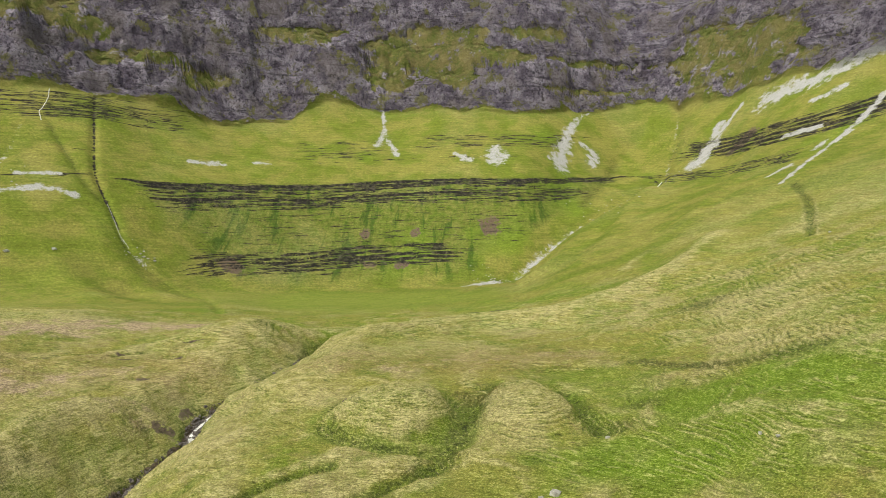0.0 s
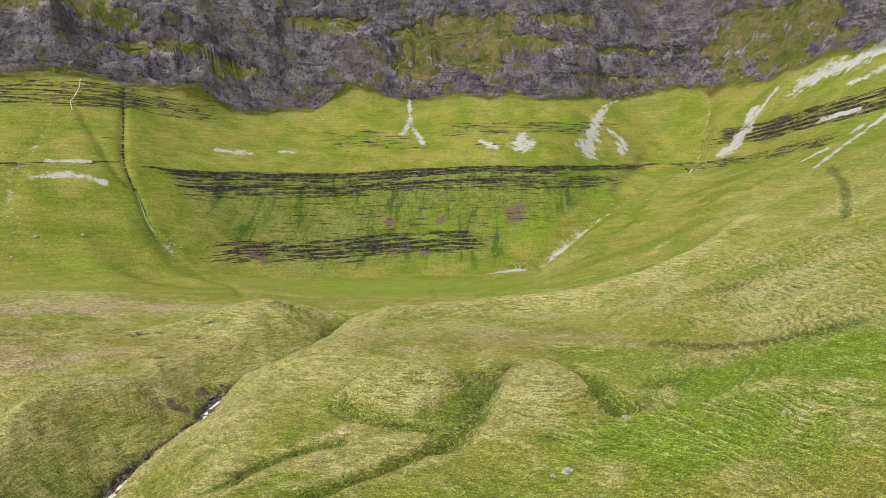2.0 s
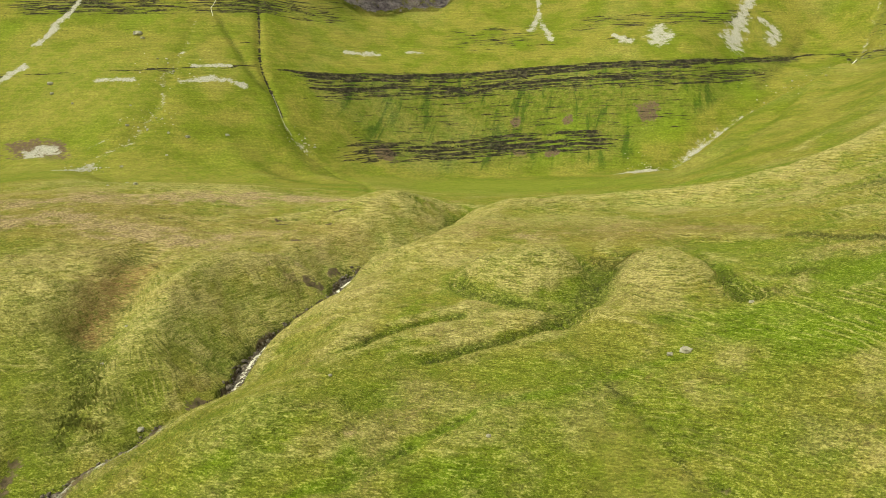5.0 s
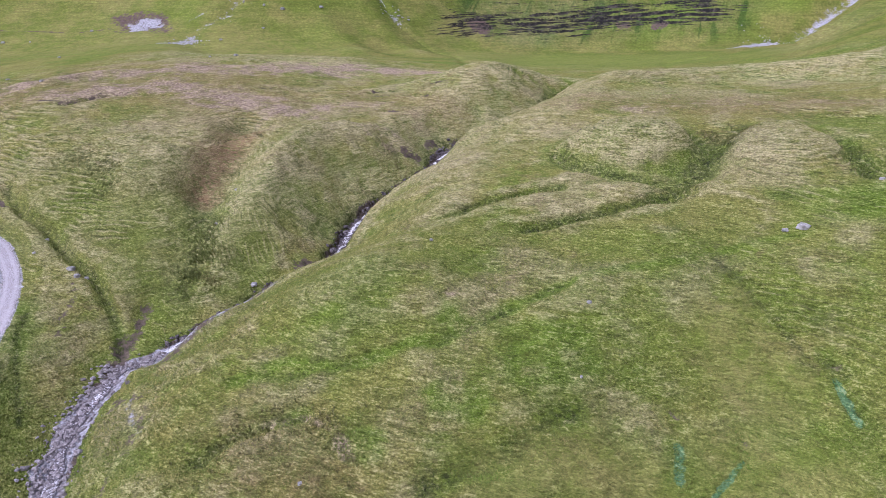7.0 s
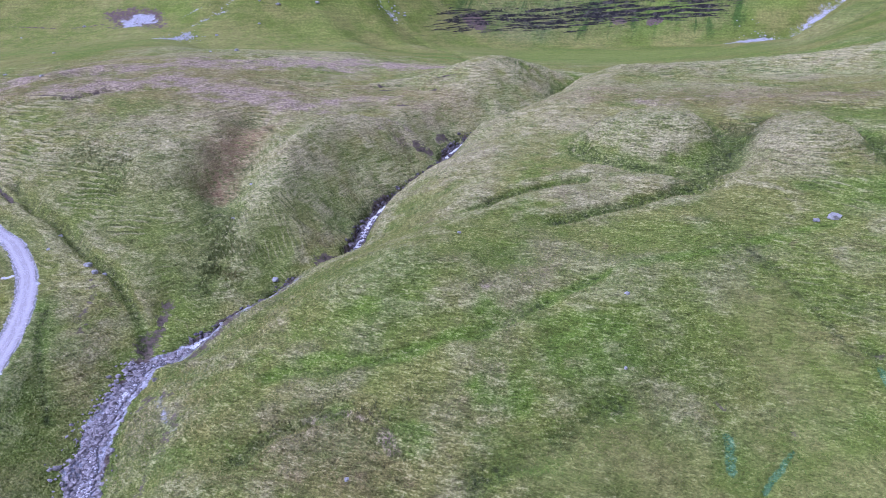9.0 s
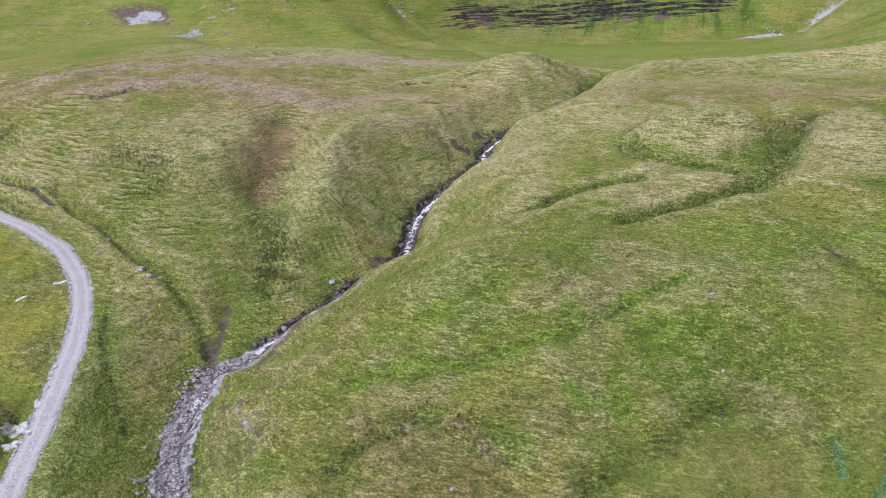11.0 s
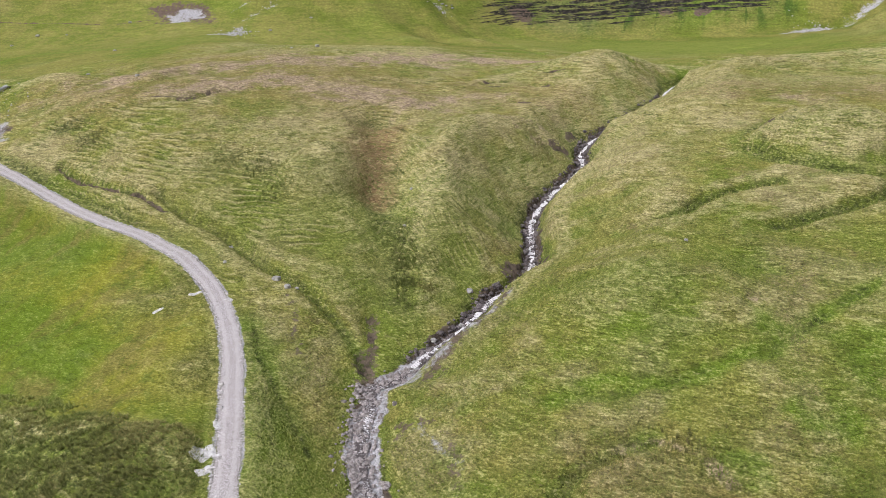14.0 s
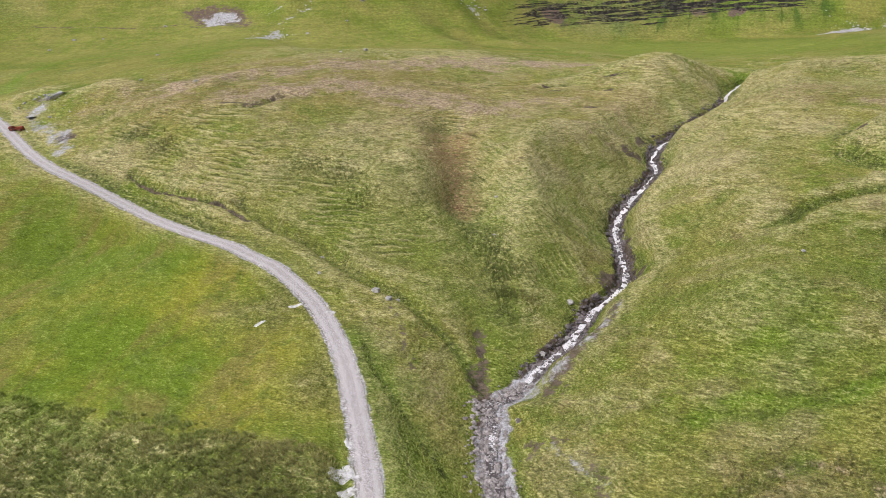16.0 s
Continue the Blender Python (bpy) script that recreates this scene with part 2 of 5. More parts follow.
def gravel_material():
    m = Nodes("track_gravel", 0.95, 0.2)
    across = m.math("ADD", m.math("ABSOLUTE", m.attr("across")), m.math("MULTIPLY", m.math("SUBTRACT", m.noise(0.8, 4, 0.6), 0.5), 0.5))
    stones = m.mix(m.band(m.noise(5.0, 5, 0.78), 0.34, 0.66), (0.200, 0.176, 0.166), (0.56, 0.518, 0.50))
    col = m.mix(m.math("MULTIPLY", m.band(m.noise(0.35, 5, 0.6), 0.48, 0.66), 0.6), stones, (0.34, 0.305, 0.282))
    rut = m.math("MULTIPLY", m.band(across, 0.22, 0.40), m.band(across, 0.74, 0.56))
    col = m.mix(m.math("MULTIPLY", rut, 0.45), col, (0.51, 0.470, 0.455))
    col = m.mix(m.math("MULTIPLY", m.band(across, 0.84, 1.02), 0.75), col, m.mix(m.band(m.noise(2.0, 5, 0.7), 0.42, 0.58), (0.150, 0.130, 0.105), (0.115, 0.125, 0.050)))
    return m.done(col, m.bump(m.noise(6.0, 5, 0.75), 0.8, 0.10))


def water_material():
    m = Nodes("peaty_brook_water", 0.2, 0.12)
    # the steep upper stretch breaks into white water
    place = m.tree.nodes.new("ShaderNodeSeparateXYZ")
    m.put(place.inputs[0], m.coord)
    rush = m.math("MULTIPLY", m.band(place.outputs[1], 82.0, 92.0), 0.16)
    foam = m.band(m.math("ADD", rush, m.math("ADD", m.noise(3.2, 6, 0.78), m.math("MULTIPLY", m.noise(0.22, 3), 0.5))), 0.76, 0.90)
    col = m.mix(foam, (0.088, 0.074, 0.070), (0.64, 0.62, 0.61))
    return m.done(col, m.bump(m.noise(2.4, 5, 0.7), 0.7, 0.15), m.math("MULTIPLY_ADD", foam, 0.5, 0.22))


def stone_material(name, dark, light, scale=2.0):
    m = Nodes(name, 0.9, 0.25)
    col = m.mix(m.band(m.noise(scale, 6, 0.7), 0.34, 0.66), dark, light)
    info = m.tree.nodes.new("ShaderNodeNewGeometry").outputs["Random Per Island"]
    col = m.mix(m.math("MULTIPLY", info, 0.6), col, dark)
    return m.done(col, m.bump(m.noise(scale * 3, 5, 0.7), 0.6, 0.05))


def blade_material(name, tip, base):
    """Grass that takes the cover of the ground on which it grows."""
    m = Nodes(name, 0.8, 0.15)
    any_one = m.tree.nodes.new("ShaderNodeNewGeometry").outputs["Random Per Island"]
    col = m.mix(any_one, base, tip)
    col = m.mix(m.math("MULTIPLY", m.attr("lush"), 0.8), col, m.mix(any_one, (0.075, 0.140, 0.010), (0.180, 0.255, 0.030)))
    col = m.mix(m.math("MULTIPLY", m.attr("dry"), 0.75), col, m.mix(any_one, (0.180, 0.170, 0.042), (0.430, 0.380, 0.150)))
    col = m.mix(m.math("MULTIPLY", m.attr("rust"), 0.8), col, m.mix(any_one, (0.150, 0.100, 0.046), (0.300, 0.195, 0.090)))
    return m.done(m.mix(m.math("MULTIPLY", m.attr("dark"), 0.35), col, (0.090, 0.110, 0.024)))


def plain_material(name, colour, other, scale, rough=0.7, metal=0.0):
    m = Nodes(name, rough, 0.4)
    m.bsdf.inputs["Metallic"].default_value = metal
    return m.done(m.mix(m.band(m.noise(scale, 6, 0.7), 0.35, 0.65), colour, other), m.bump(m.noise(scale * 4, 4, 0.7), 0.4, 0.02))


TURF, GRAVEL, WATER = land_material(), gravel_material(), water_material()
STONE = stone_material("pale_lichen_stone", (0.21, 0.198, 0.180), (0.55, 0.525, 0.49))
WET_STONE = stone_material("wet_dark_stone", (0.052, 0.042, 0.040), (0.27, 0.235, 0.225))
COBBLE = stone_material("grey_cobbles", (0.135, 0.115, 0.106), (0.47, 0.425, 0.40))
RUBBLE = stone_material("pale_track_rubble", (0.27, 0.245, 0.23), (0.66, 0.62, 0.60))
SLAB = stone_material("pale_bare_rock", (0.34, 0.325, 0.31), (0.68, 0.66, 0.64), 1.6)
BLADE = blade_material("tussock_grass", (0.300, 0.275, 0.078), (0.098, 0.125, 0.014))
RUSH = blade_material("rush_stems", (0.250, 0.215, 0.100), (0.100, 0.108, 0.032))
SHAG = blade_material("coarse_dark_grass", (0.235, 0.205, 0.075), (0.058, 0.074, 0.014))
FALL = plain_material("white_falling_water", (0.20, 0.20, 0.19), (0.66, 0.66, 0.67), 0.5, 0.5)
RUST = plain_material("rusted_red_iron", (0.30, 0.062, 0.026), (0.17, 0.040, 0.022), 3.0, 0.75, 0.2)
SCRAP = plain_material("weathered_grey_sheet", (0.30, 0.30, 0.31), (0.16, 0.155, 0.16), 1.5, 0.6, 0.3)
TYRE = plain_material("perished_rubber", (0.030, 0.028, 0.027), (0.060, 0.055, 0.050), 5.0, 0.9)
TIMBER = plain_material("bleached_plank", (0.52, 0.50, 0.47), (0.34, 0.32, 0.29), 2.0, 0.85)

# ---------------------------------------------------------------- terrain
# The land is one sheet on rings and rays round the first viewpoint (azimuth in
# degrees, to the left of +y). Near rings carry the moor, far ones the corrie.
RAY = [-45, -30, -20, -10, 0, 10, 20, 30, 40, 50, 62, 76]
NEAR_R = [50, 88, 125, 162, 206, 256, 312]
NEAR_Z = [
    [6.9, 1.9, -2.4, -5.0, -4.0, -2.1, -2.1, -2.0, -0.2, 0.8, 1.5, 2.6],
    [21.4, 16.3, 11.0, 7.6, 10.5, 13.4, 13.5, 10.9, 7.8, 4.8, 3.9, 0.3],
    [35.6, 30.3, 24.2, 22.2, 21.9, 21.2, 20.2, 19.8, 13.3, 8.4, 7.1, -2.3],
    [49.4, 42.3, 35.2, 31.1, 29.1, 26.1, 23.5, 23.4, 18.7, 15.2, 7.8, -4.0],
    [63.0, 51.4, 39.9, 34.1, 33.4, 32.8, 28.1, 27.8, 29.5, 28.2, 11.4, -2.0],
    [76.6, 60.8, 45.9, 36.0, 32.8, 32.5, 31.1, 32.8, 37.1, 36.6, 21.1, 4.8],
    [90.5, 71.2, 53.9, 40.6, 31.4, 29.2, 32.2, 38.1, 41.0, 37.6, 26.5, 13.9],
]
FAR_RAY = [-45, -32, -26, -20, -15, -10, -5, 0, 5, 10, 14, 18.5, 23, 28, 33, 38, 43, 50, 60, 76]
TOE_R = [430, 430, 450, 470, 500, 500, 490, 480, 488, 488, 480, 470, 440, 415, 400, 392, 430, 450, 470, 500]
TOE_Z = [130, 108, 98, 88, 76, 56, 34, 30, 27, 26, 26, 29, 31, 33, 35, 35, 42, 38, 32, 26]
BAND_R = [520, 540, 560, 640, 700, 650, 590, 588, 598, 596, 590, 580, 560, 540, 530, 535, 560, 600, 640, 700]
BAND_Z = [165, 139.5, 128.2, 121.9, 122.2, 117.5, 113.4, 112.9, 111.5, 108.3, 106.5, 106.2, 104.5, 107.6, 104.6, 102.1, 101.3, 98, 90, 80]
CLIFF_R = [620, 650, 690, 750, 790, 750, 710, 713, 723, 721, 710, 695, 670, 655, 645, 655, 700, 740, 790, 850]
CLIFF_Z = [225, 213.5, 208.8, 203.4, 210.6, 200.1, 191.2, 198.4, 195, 198.3, 181.8, 176.4, 177.5, 188.8, 184.3, 182.9, 203.8, 195, 185, 165]
TOP_Z = [318, 308.4, 335.9, 324.8, 349.8, 347.2, 341.7, 348.3, 355.3, 356, 351.6, 344.1, 331.6, 320.4, 309.3, 302.8, 304.7, 300, 290, 270]


def slopes(x, y):
    """Tangents of a curve that does not overshoot its points (along axis 0)."""
    d = np.diff(y, axis=0) / np.diff(x, axis=0)
    m = np.zeros_like(y)
    same = d[:-1] * d[1:] > 0
    m[1:-1] = np.where(same, 2 * d[:-1] * d[1:] / np.where(same, d[:-1] + d[1:], 1), 0)
    m[0], m[-1] = d[0], d[-1]
    return m


def curve(v, x, y):
    """The smooth curve through the points x, y at the values v."""
    x, y = np.asarray(x, float), np.asarray(y, float)
    m = slopes(x, y)
    v = np.clip(v, x[0], x[-1])
    i = np.clip(np.searchsorted(x, v) - 1, 0, len(x) - 2)
    h = x[i + 1] - x[i]
    s = (v - x[i]) / h
    return ((1 + 2 * s) * (1 - s) ** 2 * y[i] + s * (1 - s) ** 2 * h * m[i]
            + s * s * (3 - 2 * s) * y[i + 1] + s * s * (s - 1) * h * m[i + 1])


def lattice_value(ix, iy, seed):
    n = (ix * 374761393 + iy * 668265263 + seed * 974634777) & 0xFFFFFFFF
    n = ((n ^ (n >> 13)) * 1274126177) & 0xFFFFFFFF
    return ((n ^ (n >> 16)) & 0xFFFF) / 32767.5 - 1


def grain(x, y, seed=0):
    """Smooth noise from -1 to 1, one bump a unit."""
    ix, iy = np.floor(x).astype(np.int64), np.floor(y).astype(np.int64)
    fx, fy = x - ix, y - iy
    u, v = fx * fx * (3 - 2 * fx), fy * fy * (3 - 2 * fy)
    a, b = lattice_value(ix, iy, seed), lattice_value(ix + 1, iy, seed)
    c, d = lattice_value(ix, iy + 1, seed), lattice_value(ix + 1, iy + 1, seed)
    return (a * (1 - u) + b * u) * (1 - v) + (c * (1 - u) + d * u) * v


def layered(x, y, octaves, seed=0, fade=0.5):
    out, amp, total = 0, 1.0, 0.0
    for k in range(octaves):
        out = out + amp * grain(x * 2.03 ** k + 17.3 * k, y * 2.03 ** k - 9.1 * k, seed + k)
        total += amp
        amp *= fade
    return out / total


def step(v, a, b):
    s = np.clip((v - a) / (b - a), 0, 1)
    return s * s * (3 - 2 * s)


def along(x, y, line):
    """Distance to a polyline, the side (1: left of it) and the length run along it."""
    line = np.asarray(line, float)[:, :2]
    best, side, run, length = np.full(np.shape(x), 1e9), np.zeros(np.shape(x)), np.zeros(np.shape(x)), 0.0
    for a, b in zip(line[:-1], line[1:]):
        e = b - a
        n = math.hypot(*e)
        t = np.clip(((x - a[0]) * e[0] + (y - a[1]) * e[1]) / n ** 2, 0, 1)
        dx, dy = x - a[0] - t * e[0], y - a[1] - t * e[1]
        d = np.hypot(dx, dy)
        near = d < best
        best, run = np.where(near, d, best), np.where(near, length + t * n, run)
        side = np.where(near, np.sign(e[0] * dy - e[1] * dx), side)
        length += n
    return best, side, run


def dense(line, gap):
    """A polyline rounded and cut into even steps."""
    line = np.asarray(line, float)
    s = np.r_[0, np.cumsum(np.hypot(*np.diff(line[:, :2], axis=0).T))]
    v = np.linspace(0, s[-1], max(2, int(s[-1] / gap)))
    return np.stack([curve(v, s, line[:, k]) for k in range(line.shape[1])], 1)


STREAM = [(-86, -80, -9), (-66, 25, -3.0), (-73, 48, -1.1), (-81.9, 61, -0.1), (-84.8, 66.1, 0.4), (-86.3, 72.7, 1.2), (-88, 77.6, 1.8), (-85.6, 80.4, 2.1),
          (-82.7, 88.4, 3.0), (-79, 96.8, 4.0), (-77.1, 106.7, 5.0), (-73.8, 113.9, 5.7), (-72.3, 119.9, 6.3),
          (-74.1, 130.9, 7.4), (-76.1, 137.4, 8.1), (-77.3, 147.4, 9.3), (-74.8, 160.8, 11.9), (-72.1, 169.3, 13.4),
          (-70.6, 178.1, 15.0), (-72, 185.4, 16.4), (-71, 193.6, 17.8), (-66.9, 202.8, 19.4), (-61.6, 213, 21.1),
          (-56.8, 223.6, 22.8), (-53.5, 232, 24.3), (-52, 245, 26.0), (-47, 262, 27.5)]
BROOK = [(-47, 262), (-38, 290), (-45, 320), (-20, 350), (-25, 390), (5, 430), (14, 470), (30, 488)]
ROAD = [(-80, -60), (-82, 0), (-88, 35), (-95.4, 49.9), (-98.3, 54.8), (-101.8, 60.3), (-105.9, 66.5), (-109.9, 72.2), (-115.0, 78.4), (-120.3, 83.7), (-125.8, 88.3), (-131.4, 91.8), (-138.4, 95.6), (-143.8, 97.3), (-150.0, 99.5), (-160.6, 102.2), (-171.1, 105.8), (-183.1, 110.3), (-195.2, 114.4), (-206.9, 117.5), (-219.1, 120.5), (-232.8, 126.0), (-253.1, 137.3), (-270.4, 147.5), (-310, 168), (-360, 188)]
# troughs: depth, half width, line
TROUGHS = [
    (3.6, 7.0, [(-127, 165), (-117, 151), (-110, 132), (-101, 117), (-94, 104), (-90, 93), (-87, 85)]),
    (2.0, 1.4, [(-157, 113), (-145, 107), (-131.6, 103), (-117, 96), (-108, 93), (-97, 86), (-90, 80)]),
    (0.9, 1.1, [(-110.7, 79.5), (-106, 73), (-101, 69), (-95, 64.6), (-89, 59)]),
    (2.6, 4.6, [(5, 173), (4.5, 164), (3, 156), (0, 148.6), (-3.6, 141.7)]),
    (1.9, 1.9, [(-3.6, 141.7), (-10, 136), (-18, 129.8), (-27.5, 123)]),
    (1.5, 1.5, [(-30.4, 158), (-24, 151), (-17, 147.6), (-9, 146.2), (-2, 146)]),
    (2.2, 3.0, [(29, 176), (31, 162), (32.5, 149)]),
    (1.9, 1.7, [(-26, 141.6), (-33, 138.5), (-40, 133.8), (-44, 125.6), (-49, 124)]),
    (1.0, 2.0, [(-9.8, 80), (-15.7, 73), (-24.6, 65)]),
    (1.5, 1.3, [(-111, 219), (-107, 222), (-104, 223)]), (1.4, 1.2, [(-93, 217), (-87, 215)]), (1.2, 1.1, [(-95, 196), (-91, 196)]), (1.0, 1.2, [(-91, 229), (-88, 228)]),
    (1.0, 1.1, [(-189, 146), (-182, 150), (-176, 154), (-176, 165)]), (0.9, 1.0, [(-176, 165), (-163, 172), (-157, 175)]), (0.7, 1.2, [(-143, 201), (-130, 210), (-116, 220)]),
    (1.6, 1.0, [(-196, 122), (-181, 116.6), (-172.6, 114.3), (-166.4, 113.7), (-159, 111), (-151, 107.6)]), (1.6, 2.2, [(-79, 187), (-74, 186)]), (1.4, 2.0, [(-81, 153), (-77, 152)]), (1.2, 2.0, [(-77, 124), (-74, 123)]),
    (0.5, 0.9, [(22.3, 96.5), (23.3, 93.3), (24.7, 89.5)]), (0.5, 0.9, [(11.2, 87), (11.4, 82.7), (10.1, 80), (8, 76.3)]), (0.9, 1.2, [(21, 100), (23.6, 97.5)]),
    (0.8, 1.6, [(-55, 59), (-54, 62), (-50, 66), (-45, 69)]), (0.5, 1.2, [(-16, 104), (-23, 96), (-31, 85), (-44, 77), (-59, 72)]), (1.2, 2.0, [(-94, 90), (-92.5, 85), (-90, 78)]),
]
GULLIES = [(-1.7, 2.6, [(-203, 167), (-204, 176), (-202, 184), (-196, 190)]), (0.9, 2.6, [(-209, 436), (-196, 430), (-176, 424), (-150, 400), (-128, 360), (-112, 322)]), (-3.0, 9.0, [(-228, 430), (-205, 418), (-180, 402), (-160, 380)]), (-4.0, 14.0, [(-225, 385), (-205, 372), (-190, 355)]), (2.2, 4.5, [(186, 642), (160, 596), (128, 540), (104, 492)]), (-2.5, 10.0, [(170, 600), (140, 540), (110, 480), (80, 420)]), (-2.0, 8.0, [(240, 560), (180, 470), (130, 400), (90, 350)]), (1.8, 6.0, [(210, 500), (160, 430), (120, 385), (95, 350)]),
           (-4.5, 11.0, [(-30, 250), (-12, 268), (12, 284), (40, 280), (65, 290), (95, 308), (130, 345)]), (-6.0, 16.0, [(62, 462), (92, 508), (128, 545), (165, 585)]), (2.6, 2.8, [(-305, 576), (-279, 525), (-253, 478), (-235, 459), (-218, 442), (-209, 436)]),
           (2.0, 3.5, [(-310, 518), (-279, 489), (-257, 468), (-241, 459)]),
           (1.5, 5.0, [(-322, 501), (-312, 475), (-302, 439), (-290, 411), (-283, 383), (-281, 360), (-291, 345)]),
           (6.5, 7.0, [(246, 755), (236, 728), (222, 699), (210, 677), (188, 642), (170, 618), (140, 585), (110, 562), (82, 540), (55, 515), (38, 500)]),
           (2.5, 4.0, [(208, 748), (199, 731), (182, 718), (162, 694), (140, 650)]),
           (1.2, 1.3, [(200, 407), (190, 378), (179, 349), (165, 320), (151, 292)])]
# swells: x, y, height, radius across, radius deep; mounds: the same, with a steep rim
MOUNDS = [(-15, 163, 4.4, 15.5, 14), (17, 164, 2.0, 12, 16), (-122, 129, 2.2, 9, 14), (-90, 158, 2.6, 14, 20), (-16, 163, 1.0, 10, 8), (-46, 96, 1.2, 16, 14)]
SWELLS = [(-329, 341, -2.2, 17, 9), (-77, 243, 9.0, 20, 26), (-15, 160, 1.8, 16, 12), (16, 163, 1.5, 10, 17), (-91, 152, 4.0, 13, 20), (-122, 128, 2.4, 9, 13), (-48, 92, 2.0, 14, 12),
          (-8, 104, 1.6, 16, 10), (-132, 124, 2.0, 16, 16), (-40, 232, 3.0, 14, 18), (50, 165, -1.5, 18, 18), (62, 135, 2.5, 14, 12),
          (-192, 102, -4.0, 16, 18), (-246, 170, 4.5, 18, 9), (-282, 176, 3.5, 14, 8), (-258, 150, -2.0, 12, 7)]


# ledges of lava beds: from and to azimuth, level against the main band, half height, strength
LEDGES = [(27, -15, -1.2, 1.1, 1), (27, -13, -4.0, 0.9, 0.9), (26, -8, -6.6, 1.1, 1), (26, -6, -9.4, 0.8, 0.7), (25, -3, -12.6, 1.2, 1), (23, -3, -15.6, 0.9, 0.8),
          (22, -2, -18.6, 0.9, 0.7), (20, 0, -25, 0.6, 0.35), (22, 0, -30, 0.6, 0.4), (21, 1, -36, 0.7, 0.4), (20, -2, -42, 0.7, 0.4), (20, -2, -48, 0.8, 0.5),
          (19, 0, -55, 1.0, 0.85), (18.5, 0, -58, 1.0, 0.95), (18, -1, -61, 1.1, 1), (17, -1, -64, 1.0, 0.9), (16, 0, -67, 0.9, 0.8), (16, 2, -71, 0.7, 0.5),
          (60, 26, 0, 0.8, 0.5), (45, 20, 52, 0.9, 0.7), (45, 20, 56, 1.0, 0.8), (42, 21, 60, 1.0, 0.8), (40, 22, 64, 0.9, 0.8), (37, 24, 68, 0.9, 0.7), (36, 25, 72, 0.8, 0.6)]
LEDGES += [(14, 6, 30, 1.0, 0.6), (14, 8, 27, 0.8, 0.5), (14, 9, 40, 0.9, 0.6), (12, -6, 22, 0.9, 0.6), (3, -3, 36, 0.9, 0.6), (-5, -11, 38, 1.0, 0.7), (-5, -11, 41, 0.8, 0.6), (3, -10, 46, 0.8, 0.4),
           (-15, -27, -3, 1.1, 0.8), (-16, -27, -7, 0.9, 0.6), (-18, -40, 14, 1.2, 0.8), (-18, -40, 18, 1.4, 1), (-18, -40, 22, 1.4, 1), (-18, -40, 26, 1.3, 1), (-19, -40, 30, 1.2, 0.9),
           (40, 28, 20, 0.6, 0.3), (44, 30, 36, 0.6, 0.35)]


def valley(x, y, h, line, left, right, flat, soft):
    """Lets a stream's bed cut into the ground h."""
    path = dense(line, 2.5)
    d, side, run = along(x, y, path)
    s = np.r_[0, np.cumsum(np.hypot(*np.diff(path[:, :2], axis=0).T))]
    bed = np.interp(run, s, path[:, 2])
    out = np.maximum(d + 0.8 * layered(x / 5, y / 5, 2, 71) - flat, 0)
    steep = step(y, 100, 145)
    nose = step(y, 78, 90)
    shore = (right - 0.2 - 0.1 * nose) * out + nose * 0.95 * np.minimum(out, 4.5)
    bank = step(y, 86, 100) * (0.5 + 0.5 * step(layered(x / 6 + 3, y / 6, 2, 73), -0.5, 0.4)) * step(out, 0.0, 0.9)
    cut = bed + np.where(side > 0, left * (1 + 0.8 * steep) * out + 1.4 * bank, shore + 0.7 * bank) + 0.004 * out ** 2
    mixed = np.clip(0.5 + 0.5 * (h - cut) / soft, 0, 1)
    low = cut * mixed + h * (1 - mixed) - soft * mixed * (1 - mixed)
    return np.where(cut < h + soft, low, h), d


def base_height(az, r, x, y):
    """Rings to heights, with the corrie's rock pushed in and out."""
    rr = r + 3.0 * layered(x / 40, y / 40, 3, 5) * step(r, 300, 420)
    h = np.zeros_like(rr)
    near = [curve(az, RAY, z) for z in NEAR_Z]
    far = [curve(az, FAR_RAY, z) for z in (TOE_R, TOE_Z, BAND_R, BAND_Z, CLIFF_R, CLIFF_Z, TOP_Z)]
    toe_r, toe_z, band_r, band_z, cliff_r, cliff_z, top_z = far
    push = step(r, cliff_r - 25, cliff_r + 25)
    ang = np.radians(az) * 700
    ridge = 1 - 2 * np.abs(layered(ang / 95, r / 120, 3, 21))
    rr = rr + push * (-20 * (ridge - 0.45) + 17 * layered(ang / 60 + r / 90, r / 20, 4, 33, 0.55) + 9.0 * (0.5 - np.abs(layered(ang / 24, r / 13, 3, 39, 0.55))) + 3.0 * layered(ang / 9, r / 6, 2, 40, 0.6) + 2.5 * np.abs(layered(ang / 8, r / 60, 2, 43)))
    for j in range(az.shape[0]):
        xs = np.array([0.0, *NEAR_R, toe_r[j, 0], band_r[j, 0], cliff_r[j, 0], cliff_r[j, 0] + 45, cliff_r[j, 0] + 95, cliff_r[j, 0] + 320, 3200.0])
        t = top_z[j, 0] - cliff_z[j, 0]
        zs = np.array([-7.0, *[n[j, 0] for n in near], toe_z[j, 0], band_z[j, 0], cliff_z[j, 0],
                       cliff_z[j, 0] + 0.5 * t, top_z[j, 0], top_z[j, 0] + 110, top_z[j, 0] + 160])
        h[j] = curve(rr[j], xs, zs)
    # ledges of the cliff: steep risers and grassy treads
    tread, sway = 46.0, 26 * layered(ang / 120, h / 90, 3, 55)
    u = (h + sway) / tread
    f = u - np.floor(u)
    shelf = tread * (np.floor(u) + step(f, 0.28, 0.80)) - sway
    return h + push * 0.5 * step(layered(ang / 45, h / 30, 3, 57), -0.5, 0.5) * (shelf - h), push, band_z, toe_z


